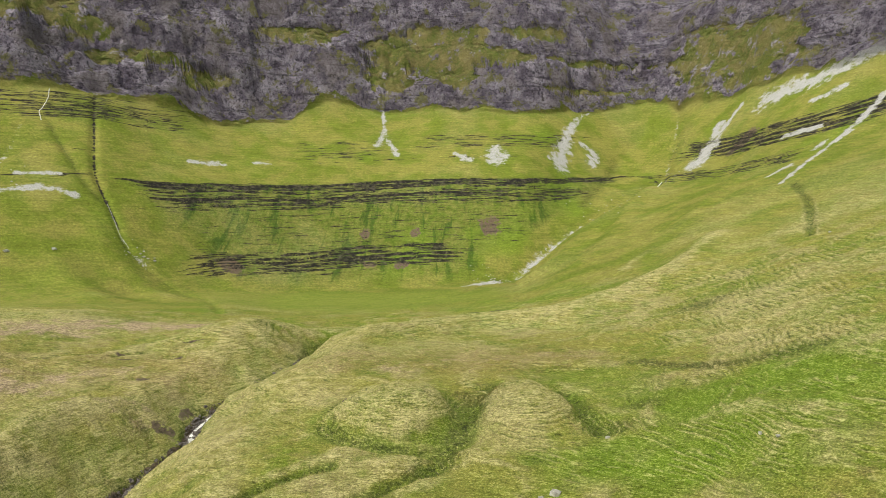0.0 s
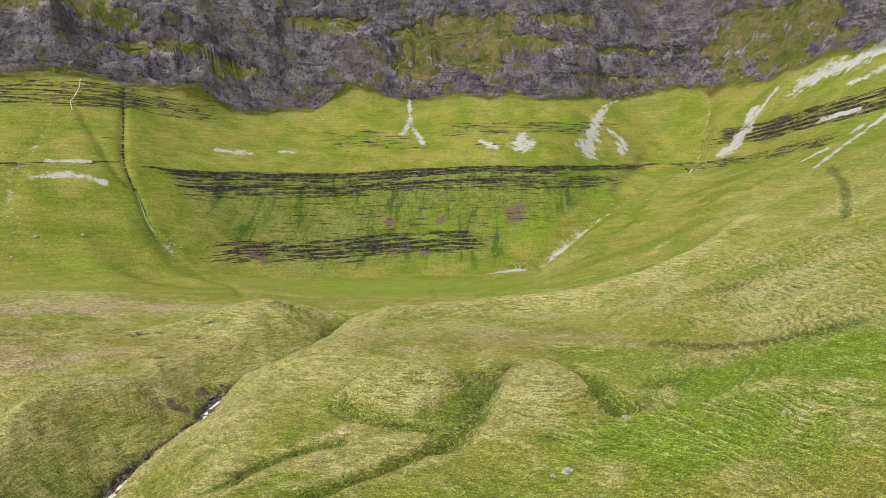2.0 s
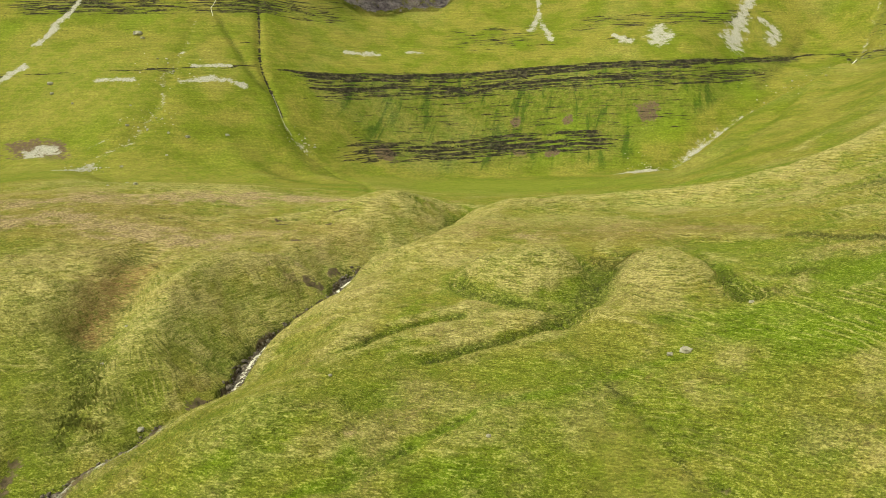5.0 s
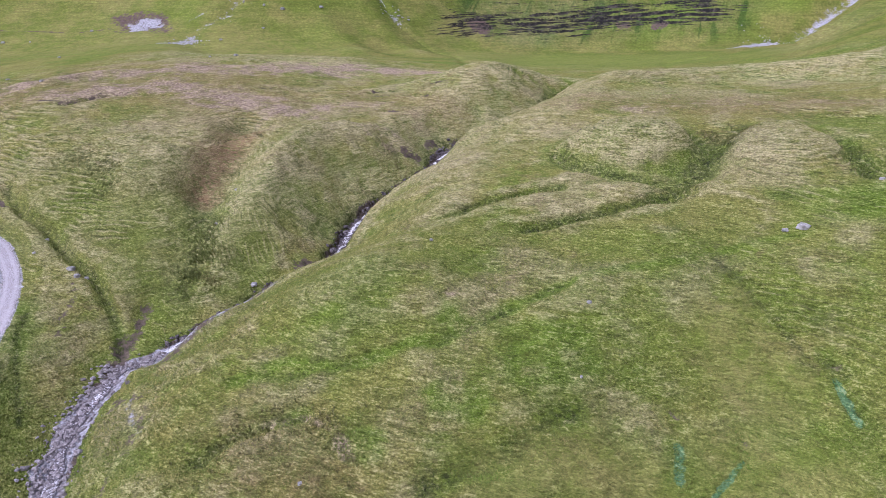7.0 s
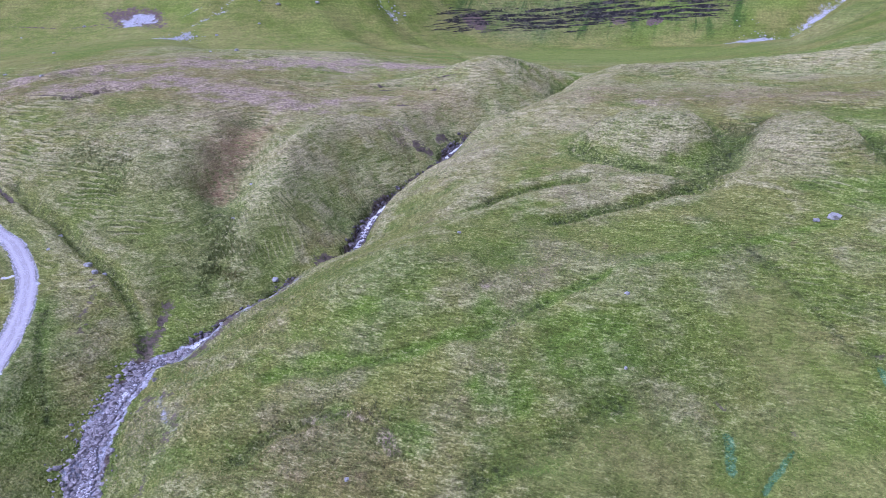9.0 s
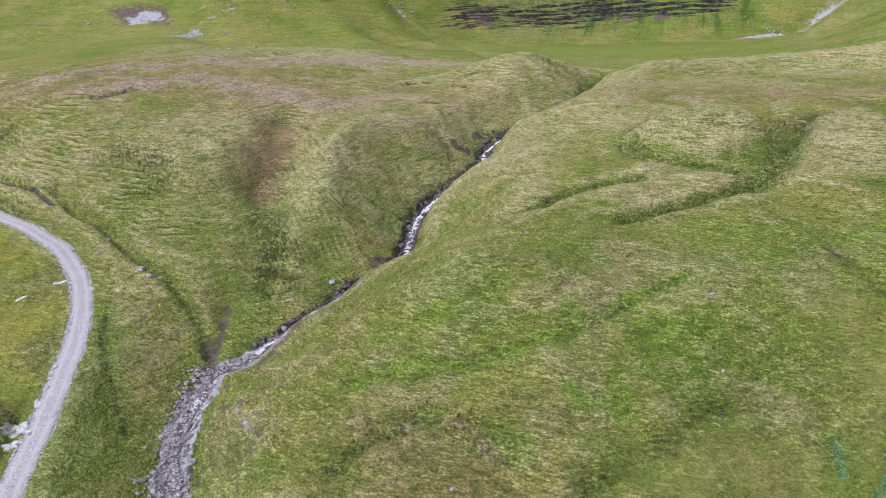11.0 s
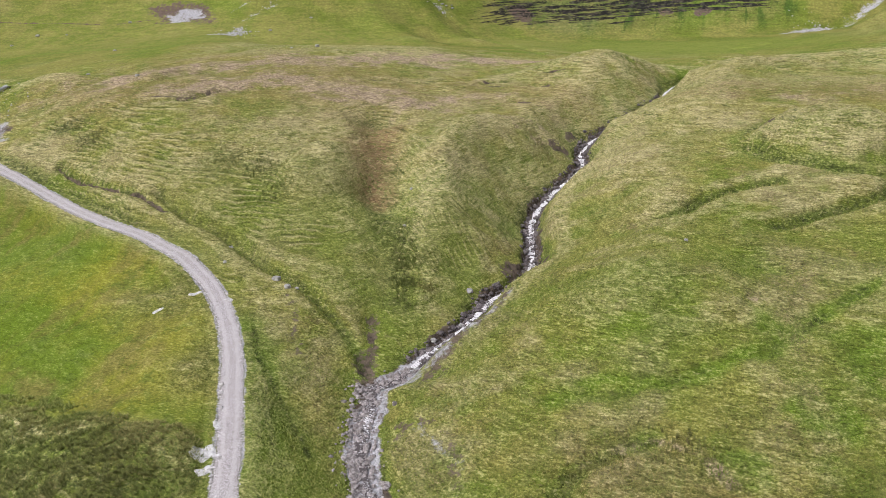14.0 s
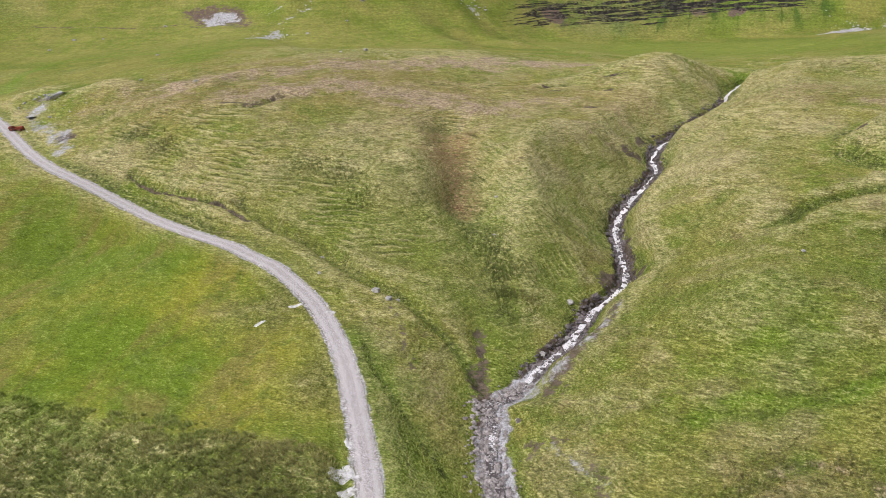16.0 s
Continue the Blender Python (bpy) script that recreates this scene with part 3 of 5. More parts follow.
def build_land():
    az = np.r_[np.arange(-180, -40, 5.0), np.arange(-40, -36, 1.0), np.arange(-36, 76, 0.14), np.arange(76, 181, 4.0)]
    az[-1] = 180
    rad = np.r_[0.05, 12, 22, 30, 36, np.arange(40, 160, 0.34), np.arange(160, 330, 0.62), np.arange(330, 520, 0.95),
                np.arange(520, 640, 0.8), np.arange(640, 840, 1.05), np.geomspace(845, 3000, 26)]
    A, Rr = np.meshgrid(az, rad, indexing="ij")
    # behind the viewpoint the moor runs on like its nearest rays
    fold = np.where(A > 76, 76 - (A - 76) * 1.1, A)
    fold = np.where(A < -45, -45, np.clip(fold, -45, 76))
    x, y = -np.sin(np.radians(A)) * Rr, np.cos(np.radians(A)) * Rr
    h, push, band, toe = base_height(fold, Rr, x, y)
    ledge = np.zeros_like(h)
    c = np.searchsorted(rad, 380)
    fa, fx, fy = fold[:, c:], x[:, c:], y[:, c:]
    arc = np.radians(fa) * 600
    wob = 1.6 * layered(arc / 60, fa * 0, 2, 91)
    for n, (a0, a1, dz, w, much) in enumerate(LEDGES):
        hh = h[:, c:]
        z0 = band[:, c:] + dz + wob + 0.8 * layered(arc / 14, fa * 0 + n, 2, 95)
        u = (hh - z0) / (1.25 * w)
        fade = much * step(fa, a1 - 0.5, a1 + 2) * (1 - step(fa, a0 - 2, a0 + 0.5)) * step(layered(arc / 20, fa * 0 + 7 * n, 2, 97), -0.35 - 0.5 * much, 0.25 - 0.5 * much)
        inside = np.abs(u) < 1
        h[:, c:] = np.where(inside, hh + fade * (z0 + 1.25 * w * np.sign(u) * np.abs(u) ** 0.4 - hh), hh)
        ledge[:, c:] = np.maximum(ledge[:, c:], fade * (1 - step(np.abs(u + 0.15), 0.35, 0.85)))
    for sx, sy, a, rx, ry in SWELLS:
        h = h + a * np.exp(-((x - sx) / rx) ** 2 - ((y - sy) / ry) ** 2)
    for sx, sy, a, rx, ry in MOUNDS:
        q = np.hypot((x - sx) / rx, (y - sy) / ry) + 0.16 * layered(x / 7, y / 7, 2, 12)
        h = h + a * (1 - step(q, 0.62, 1.14))
    near = 1 - step(Rr, 280, 420)
    for depth, width, line in TROUGHS:
        line, pad = np.asarray(line, float), 3 * width
        box = (x > line[:, 0].min() - pad) & (x < line[:, 0].max() + pad) & (y > line[:, 1].min() - pad) & (y < line[:, 1].max() + pad)
        d, _, _ = along(x[box], y[box], line)
        h[box] -= depth * np.exp(-(d / width) ** 2) * (1 + 0.3 * grain(x[box] / 6, y[box] / 6, 3))
    hummock = 1 - 2 * np.abs(layered(x / 19 + 0.4 * grain(x / 30, y / 30, 2), y / 15, 3, 16))
    h = h + near * (0.8 * layered(x / 26, y / 26, 3, 8) + 0.8 * (hummock - 0.5) + 0.20 * layered(x / 4.5, y / 4.5, 3, 14))
    # gullies of the far slopes
    for depth, width, line in GULLIES:
        line = np.asarray(line, float)
        box = (x > line[:, 0].min() - 20) & (x < line[:, 0].max() + 20) & (y > line[:, 1].min() - 20) & (y < line[:, 1].max() + 20)
        d, _, _ = along(x[box], y[box], dense(line, 4))
        h[box] -= depth * np.exp(-(d / width) ** 2)
    # little paths that sheep and creep have trodden along the slope
    lie = np.hypot(np.gradient(h, axis=1) / np.gradient(rad)[None, :], np.gradient(h, axis=0) / (np.gradient(np.radians(az))[:, None] * rad[None, :]))
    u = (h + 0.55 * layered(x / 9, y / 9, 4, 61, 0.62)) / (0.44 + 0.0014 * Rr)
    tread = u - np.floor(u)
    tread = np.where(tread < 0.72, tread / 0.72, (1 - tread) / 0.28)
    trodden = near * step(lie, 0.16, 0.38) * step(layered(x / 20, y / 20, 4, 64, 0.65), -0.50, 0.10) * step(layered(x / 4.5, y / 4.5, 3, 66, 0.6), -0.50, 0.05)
    h = h + trodden * np.minimum(0.06 + 0.0018 * Rr, 0.38) * (tread - 0.5) + near * 0.09 * layered(x / 1.2, y / 1.2, 2, 68)
    h, d_stream = valley(x, y, h, STREAM, 0.42, 0.62, 1.3, 3.0)
    d_brook, _, _ = along(x, y, dense(BROOK, 4))
    h = h - 0.9 * np.exp(-(d_brook / 2.2) ** 2)
    # the track's bench
    way = dense(ROAD, 3.0)
    d_road, side_road, run = along(x, y, way)
    s = np.r_[0, np.cumsum(np.hypot(*np.diff(way, axis=0).T))]
    j = np.clip(np.searchsorted(az, np.degrees(np.arctan2(-way[:, 0], way[:, 1]))), 0, len(az) - 1)
    k = np.clip(np.searchsorted(rad, np.hypot(way[:, 0], way[:, 1])), 0, len(rad) - 1)
    zs = np.convolve(np.pad(h[j, k], 6, mode="edge"), np.ones(13) / 13, "valid")
    level = np.interp(run, s, zs)
    blend = 1 - step(d_road, 2.6, 6.5)
    h = h * (1 - blend) + level * blend - 0.14 * (1 - step(d_road, 1.6, 2.0)) - 0.35 * np.exp(-((d_road - 3.4) / 0.8) ** 2) * (side_road > 0)
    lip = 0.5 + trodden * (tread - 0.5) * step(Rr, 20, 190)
    return az, rad, x, y, h, push, ledge, lip, d_stream, d_road * side_road, d_road, np.c_[way, zs]


AZ, RAD, GX, GY, GH, PUSH, LEDGE, LIP, D_STREAM, SIDE_ROAD, D_ROAD, WAY = build_land()


def ground(x, y):
    """Height of the land at places."""
    x, y = np.asarray(x, float), np.asarray(y, float)
    a, r = np.degrees(np.arctan2(-x, y)), np.hypot(x, y)
    i = np.clip(np.searchsorted(AZ, a) - 1, 0, len(AZ) - 2)
    k = np.clip(np.searchsorted(RAD, r) - 1, 0, len(RAD) - 2)
    f, g = np.clip((a - AZ[i]) / (AZ[i + 1] - AZ[i]), 0, 1), np.clip((r - RAD[k]) / (RAD[k + 1] - RAD[k]), 0, 1)
    return (GH[i, k] * (1 - f) + GH[i + 1, k] * f) * (1 - g) + (GH[i, k + 1] * (1 - f) + GH[i + 1, k + 1] * f) * g


# ---------------------------------------------------------------- cover of the land
def sheet(name, verts, faces, mat, smooth=True):
    """One mesh object from arrays of places and of faces with equal corners."""
    me = bpy.data.meshes.new(name)
    me.vertices.add(len(verts))
    me.vertices.foreach_set("co", np.ascontiguousarray(verts, dtype=np.float32).ravel())
    n = faces.shape[1]
    me.loops.add(faces.size)
    me.loops.foreach_set("vertex_index", faces.astype(np.int32).ravel())
    me.polygons.add(len(faces))
    me.polygons.foreach_set("loop_start", np.arange(0, faces.size, n, dtype=np.int32))
    me.polygons.foreach_set("use_smooth", np.full(len(faces), smooth))
    me.update(calc_edges=True)
    me.materials.append(mat)
    return new(name, me)


def quads(n, m):
    i = np.arange(n * m).reshape(n, m)
    return np.stack([i[:-1, :-1], i[:-1, 1:], i[1:, 1:], i[1:, :-1]], -1).reshape(-1, 4)


A_GRID = np.broadcast_to(AZ[:, None], GH.shape)
R_GRID = np.broadcast_to(RAD[None, :], GH.shape)
slope_r = np.gradient(GH, axis=1) / np.gradient(RAD)[None, :]
slope_a = np.gradient(GH, axis=0) / (np.gradient(np.radians(AZ))[:, None] * RAD[None, :])
STEEP = np.hypot(slope_r, slope_a)
COVERS = ("rock", "scree", "soil", "lush", "dry", "rust", "dark", "lip", "far", "wall", "ledge", "pasture", "heath", "strata", "crag", "wet", "sward", "lean", "level")
MASK = {k: np.zeros_like(GH) for k in COVERS}


def streak(key, line, w0, w1=None, much=1.0):
    """Covers a strip along a line, from width w0 at its start to w1 at its end."""
    line = np.asarray(line, float)
    w1 = w0 if w1 is None else w1
    pad = 1.6 * max(w0, w1) + 2
    box = (GX > line[:, 0].min() - pad) & (GX < line[:, 0].max() + pad) & (GY > line[:, 1].min() - pad) & (GY < line[:, 1].max() + pad)
    x, y = GX[box], GY[box]
    d, _, run = along(x, y, line if len(line) < 3 else dense(line, 4))
    total = np.hypot(*np.diff(line, axis=0).T).sum()
    w = w0 + (w1 - w0) * run / total
    v = much * (1 - step(d / w + 0.35 * layered(x / 5, y / 5, 2, 77), 0.0, 1.5))
    MASK[key][box] = np.maximum(MASK[key][box], v)


def spot(key, x, y, rx, ry=None, much=1.0):
    """Covers a round patch."""
    ry = ry or rx
    box = (np.abs(GX - x) < 1.7 * rx) & (np.abs(GY - y) < 1.7 * ry)
    u, v = (GX[box] - x) / rx, (GY[box] - y) / ry
    m = much * (1 - step(np.hypot(u, v) + 0.35 * layered(GX[box] / rx * 2, GY[box] / ry * 2, 3, 79), 0.45, 1.2))
    MASK[key][box] = np.maximum(MASK[key][box], m)


# bulge of the ground: crests dry out to straw, hollows stay green, deeper ones darker
def bulge(reach):
    return GH - sum(ground(GX + a * reach, GY + b * reach) for a, b in ((1, 0), (-1, 0), (0, 1), (0, -1))) / 4


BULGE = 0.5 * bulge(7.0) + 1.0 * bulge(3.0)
near_land = 1 - step(R_GRID, 330, 460)
drift = layered(GX / 45, GY / 45, 3, 101)
MASK["dry"] = np.clip(near_land * (step(BULGE, 0.10, 0.65) * 0.95 + 0.45 * step(drift, 0.0, 0.55)) + 0.25 * step(drift, 0.1, 0.6), 0, 1)
MASK["dry"] *= 0.45 + 0.55 * step(R_GRID, 95, 165)
MASK["lush"] = np.clip(0.45 * (1 - step(R_GRID, 95, 165)) * step(layered(GX / 14, GY / 14, 4, 103, 0.6), -0.4, 0.3) + step(-BULGE, 0.1, 0.8) * 0.5 * near_land + 0.6 * step(-drift, 0.25, 0.7), 0, 1)
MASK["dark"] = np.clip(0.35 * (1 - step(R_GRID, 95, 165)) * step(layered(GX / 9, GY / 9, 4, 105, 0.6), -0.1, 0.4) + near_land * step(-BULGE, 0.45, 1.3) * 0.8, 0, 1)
MASK["pasture"] = step(SIDE_ROAD, 1.5, 5.0) * (1 - step(R_GRID, 215, 300)) * step(GY + 0.08 * GX + 2.5 * layered(GX / 8, GY / 8, 3, 151), 42, 47) * step(A_GRID, 38, 45)
tall_grass = np.exp(-((GX + 112) / 6) ** 2 - ((GY - 68) / 9) ** 2) + np.exp(-((GX + 131) / 9) ** 2 - ((GY - 83) / 7) ** 2)
MASK["pasture"] *= 1 - np.clip(0.9 * tall_grass, 0, 0.9)
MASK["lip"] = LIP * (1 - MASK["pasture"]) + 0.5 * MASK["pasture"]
MASK["far"] = step(R_GRID, 290, 420) * (1 - PUSH)
above = GH - curve(np.clip(A_GRID, -45, 76), FAR_RAY, BAND_Z)
MASK["level"] = above
MASK["lean"] = step(STEEP, 0.06, 0.22)
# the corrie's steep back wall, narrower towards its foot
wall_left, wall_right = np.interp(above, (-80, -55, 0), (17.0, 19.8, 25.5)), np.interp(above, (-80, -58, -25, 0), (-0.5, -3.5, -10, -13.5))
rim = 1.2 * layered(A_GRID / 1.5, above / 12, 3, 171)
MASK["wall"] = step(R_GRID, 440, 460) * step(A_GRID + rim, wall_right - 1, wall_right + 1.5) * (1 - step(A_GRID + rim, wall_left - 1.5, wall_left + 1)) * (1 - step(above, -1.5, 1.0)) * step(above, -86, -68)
# turf that clings to the cliff: azimuth, height, their reaches
clad = np.zeros_like(GH)
for a, z, da, dz in ((35.3, 271, 5.0, 24), (42.2, 238, 3.1, 10), (34.4, 254, 2.6, 10), (29.9, 264, 1.5, 18), (27.9, 252, 1.3, 15), (24.0, 228, 2.9, 8), (27.1, 222, 1.6, 9), (20.4, 216, 1.9, 13), (12.2, 278, 3.4, 16), (1.6, 262, 5.7, 34), (5.4, 232, 2.0, 21), (-0.2, 228, 1.9, 16), (-7.0, 286, 3.1, 11), (-4.3, 252, 2.3, 13), (-12.0, 255, 4.2, 6), (-10.8, 220, 3.1, 5), (-21.1, 259, 3.9, 35), (-22.2, 248, 4.7, 37), (33.0, 278, 2.6, 22)):
    clad = np.maximum(clad, 1 - step(np.hypot((A_GRID - a) / da, (GH - z) / dz) + 0.6 * layered(A_GRID / 1.6, GH / 12, 4, 141, 0.6), 0.75, 1.25))
MASK["rock"] = (0.80 + 0.25 * step(STEEP, 0.9, 1.7) - 0.70 * clad - 0.25 * (1 - step(STEEP, 0.45, 0.95))) * step(PUSH, 0.3, 0.8)
MASK["ledge"] = 0.80 * LEDGE
MASK["crag"] = PUSH
# thin beds of lava that crop out: from and to azimuth, from and to level, how much
for a0, a1, low, high, much in ((26.5, -14, -6, 0.5, 0.70), (25, -12, -22, -9, 0.55), (23, -8, -54, -20, 0.20), (22.5, -2.0, -69, -53, 0.56), (46, 20, 49, 74, 0.50), (-17, -40, 11, 33, 0.60), (14, 5, 24, 44, 0.40), (4, -12, 33, 48, 0.40), (-14, -28, -10, 1, 0.45), (60, 27, -1, 2, 0.45)):
    inside = step(A_GRID, a1 - 1, a1 + 3) * (1 - step(A_GRID, a0 - 3, a0 + 1)) * step(above, low - 1.5, low + 1.5) * (1 - step(above, high - 1, high + 1)) * (1 - PUSH) * step(R_GRID, 390, 420)
    MASK["strata"] = np.maximum(MASK["strata"], (much + 0.06) * inside * (1 + 0.45 * layered(A_GRID / 1.5, above / 9, 3, 161)))

for line, w0, w1 in (
        ([(144, 742), (120, 712), (103, 665), (97, 645)], 1.5, 14), ([(129, 696), (140, 692), (132, 675)], 5, 9), ([(-76, 723), (-70, 680), (-54, 639)], 2.5, 5),
        ([(-70, 680), (-75, 653)], 5, 5), ([(37, 642), (37, 620)], 8, 16), ([(-220, 563), (-200, 578)], 5, 7), ([(-177, 598), (-165, 602)], 4, 6),
        ([(0, 630), (12, 615)], 4, 7), ([(250, 655), (235, 637), (222, 632)], 8, 18), ([(269, 650), (250, 648)], 3, 5), ([(280, 622), (305, 591), (324, 575), (343, 558)], 13, 10),
        ([(314, 508), (276, 487), (241, 465), (198, 420)], 6, 2.5), ([(258, 541), (273, 523)], 6, 6), ([(208, 459), (227, 468)], 3, 5), ([(291, 566), (309, 552)], 5, 5),
        ([(250, 483), (262, 490)], 4, 4), ([(-413, 440), (-413, 473), (-416, 488)], 6, 3), ([(-338, 407), (-318, 416)], 4, 5), ([(-288, 428), (-271, 444), (-252, 449)], 5, 5),
        ([(-291, 449), (-270, 463)], 3, 3), ([(8, 480), (26, 489), (37, 496)], 5, 8), ([(-285, 308), (-283, 330)], 4, 6), ([(-408, 390), (-404, 413)], 5, 7)):
    streak("scree", line, w0, w1)
streak("scree", [(-322, 501), (-312, 475), (-302, 439), (-301, 428), (-290, 411), (-283, 383), (-281, 360), (-291, 345)], 3.4, 4.4, 0.52)
streak("scree", [(188, 642), (170, 618), (140, 585), (110, 562), (82, 540), (55, 515), (38, 500)], 2.8, 6.0, 0.85)
streak("scree", [(236, 728), (222, 699), (210, 677), (188, 642)], 3.0, 4.0, 0.5)
streak("scree", [(-218, 442), (-209, 436), (-200, 432)], 2.0, 7.0, 0.6)
streak("scree", [(-71.5, 101), (-74.5, 91), (-78, 85.5), (-83, 80.5)], 1.8, 2.8, 0.72)
streak("soil", [(-71.5, 101), (-75, 91), (-78, 84.5), (-80, 78)], 2.5, 2.5, 0.8)
streak("ledge", [(-305, 576), (-279, 525), (-253, 478), (-235, 459), (-222, 447)], 1.3, 1.1, 0.9)
streak("dark", [(-310, 518), (-279, 489), (-257, 468), (-241, 459)], 2.2, 2.2, 0.7)
streak("dark", [(200, 407), (190, 378), (179, 349), (165, 320), (151, 292)], 2.5, 2.5)
streak("dark", [(162, 694), (140, 650), (110, 590)], 5.0, 6.0, 0.7)
for x, y, rx, ry in ((28, 546, 12, 10), (-159, 481, 11, 9), (-72, 546, 6, 5), (-31, 545, 6, 5), (-41, 521, 8, 5), (-66, 521, 7, 4), (250, 600, 16, 12), (-330, 343, 28, 15)):
    spot("soil", x, y, rx, ry)
spot("scree", -327, 342, 15, 10, 0.95)
# moor: reeds, bog and bare earth
streak("rust", [(-123, 161), (-120, 152), (-115, 140), (-110, 128)], 8.5, 5.0)
streak("dark", [(-112, 133), (-107, 122), (-99, 113), (-90, 108)], 4.0, 4.5, 0.7)
for line, w, much in (([(-215, 172), (-198, 193), (-163, 225), (-126, 258), (-80, 276)], 17, 0.75), ([(-185, 160), (-163, 185), (-143, 180), (-120, 182)], 15, 0.75), ([(-128, 190), (-111, 196), (-100, 205)], 7, 0.6), ([(-100, 176), (-88, 176), (-80, 178)], 6, 0.6),
                      ([(-55, 59), (-54, 62), (-50, 66), (-45, 69), (-40, 68), (-36, 65)], 1.6, 0.6), ([(-240, 155), (-225, 170)], 10, 0.5), ([(-32, 95), (-26, 100)], 3.0, 0.6), ([(-20, 196), (10, 205), (40, 210)], 9, 0.45)):
    streak("heath", line, w, w, much)
for x, y, rx, ry in ((-98, 146, 10, 17), (-121, 126, 8, 9), (-100, 165, 10, 10), (-103, 200, 9, 7), (-83, 190, 5, 8), (-133, 147, 9, 7)):
    spot("dry", x, y, rx, ry, 0.9)
for line, w in (([(-203, 167), (-204, 176), (-202, 184), (-196, 190)], 2.4), ([(-180, 207), (-168, 229), (-157, 247)], 3.0), ([(-58, 112), (-56, 111), (-52, 109)], 2.0)):
    streak("dry", line, w, w)
for line, w in (([(19, 126), (11, 122), (-4, 112), (-14, 105), (-19, 100), (-25, 94), (-35, 83), (-44, 77), (-51, 77), (-59, 72)], 1.7), ([(-10, 80), (-16, 74), (-23, 67)], 2.2), ([(106, 170), (93, 162), (83, 168), (67, 154)], 4.0), ([(-314, 185), (-352, 232), (-357, 256), (-334, 262), (-301, 265), (-273, 280)], 4.0)):
    streak("lush", line, w, w)
for line, w in (([(22.3, 96.5), (23.3, 93.3), (24.7, 89.5)], 0.6), ([(11.4, 82.7), (10.1, 80), (8, 76.3)], 0.6), ([(3.6, 80.8), (3.8, 79.4), (4, 77)], 1.1)):
    streak("wet", line, w, w, 0.75)
for x, y, rx, ry in ((9, 102, 7, 10), (14, 94, 9, 8), (14, 80, 12, 9), (-2, 74, 13, 7), (-16, 69, 8, 4)):
    spot("sward", x, y, rx, ry)
for x, y, rx, ry in ((-132, 112, 34, 20), (-100, 100, 14, 14), (-88, 116, 8, 14)):
    spot("sward", x, y, rx, ry, 0.4)
    spot("lush", x, y, rx, ry, 0.45)
    spot("dark", x, y, rx, ry, 0.3)
for x, y, rx, ry, much in ((-112, 68, 9, 14, 0.55), (-131, 83, 12, 9, 0.5), (-128, 46, 40, 9, 0.65), (-112, 46, 8, 6, 0.9)):
    spot("dark", x, y, rx, ry, much)
for x, y, rx, ry in ((-90, 95, 7, 9), (-83, 108, 5, 12), (-95, 128, 9, 10), (-88, 135, 8, 12), (-112, 112, 12, 12), (-80, 132, 3, 8), (-103, 97, 9, 6), (-104, 122, 14, 14), (-92, 116, 10, 14), (-126, 108, 14, 8), (-96, 60, 4, 9), (-100, 68, 4, 8), (-90, 52, 5, 8)):
    spot("lush", x, y, rx, ry, 0.75)
for x, y, rx, ry in ((-330, 300, 120, 60), (-240, 320, 90, 50), (-360, 400, 90, 60), (-80, 420, 120, 60)):
    spot("sward", x, y, rx, ry, 0.75)
spot("rust", -45, 62, 14, 8, 0.35)
spot("dark", -44, 64, 12, 6, 0.5)
streak("dark", [(6, 117), (11, 110), (16, 104), (19, 97)], 1.2, 1.2, 0.8)
for x, y in ((22.4, 98.5), (2.6, 85.2), (11.2, 85.5), (1.1, 74.1)):
    spot("soil", x, y, 1.8, 0.8, 0.62)
streak("soil", [(-428, 303), (-409, 309), (-387, 317), (-372, 321)], 0.9, 0.9, 1.0)
streak("soil", [(-362, 325), (-355, 328), (-347, 333)], 1.2, 1.2, 0.9)
streak("scree", [(-301, 348), (-296, 357), (-288, 364)], 1.6, 2.2, 0.7)
streak("scree", [(-286, 346), (-284, 356)], 1.4, 1.6, 0.7)
for x, y, rx, ry, much in ((-160, 185, 60, 40, 0.40), (-195, 195, 55, 25, 0.35), (7, 205, 40, 22, 0.45), (-30, 205, 25, 14, 0.4), (-205, 160, 40, 20, 0.5), (5, 173, 7, 5, 0.3), (-8, 74, 10, 4, 0.4), (-100, 205, 30, 20, 0.4)):
    spot("rust", x, y, rx, ry, much)
for x, y, rx, ry in ((70, 145, 34, 26), (40, 134, 30, 12), (-16, 88, 11, 9), (-25, 76, 6, 4), (-31, 89, 4, 5), (-35, 67, 5, 3), (11, 82, 3, 5), (5, 78, 5, 6), (-21, 69, 8, 3), (-150, 62, 40, 26), (-60, 420, 90, 60), (-165, 90, 40, 16)):
    spot("lush", x, y, rx, ry)
streak("lush", [(-30, 158), (-17, 148), (-2, 146)], 1.2, 1.2, 0.5)
streak("dry", [(-30, 250), (-12, 268), (12, 284), (40, 280), (65, 290), (95, 308)], 9, 12, 0.9)
spot("dry", -15, 161, 13, 10)
spot("dry", 17, 164, 9, 15)
streak("lush", [(-84, 30), (-91, 50), (-97, 60), (-104, 70), (-112, 78)], 5, 5)
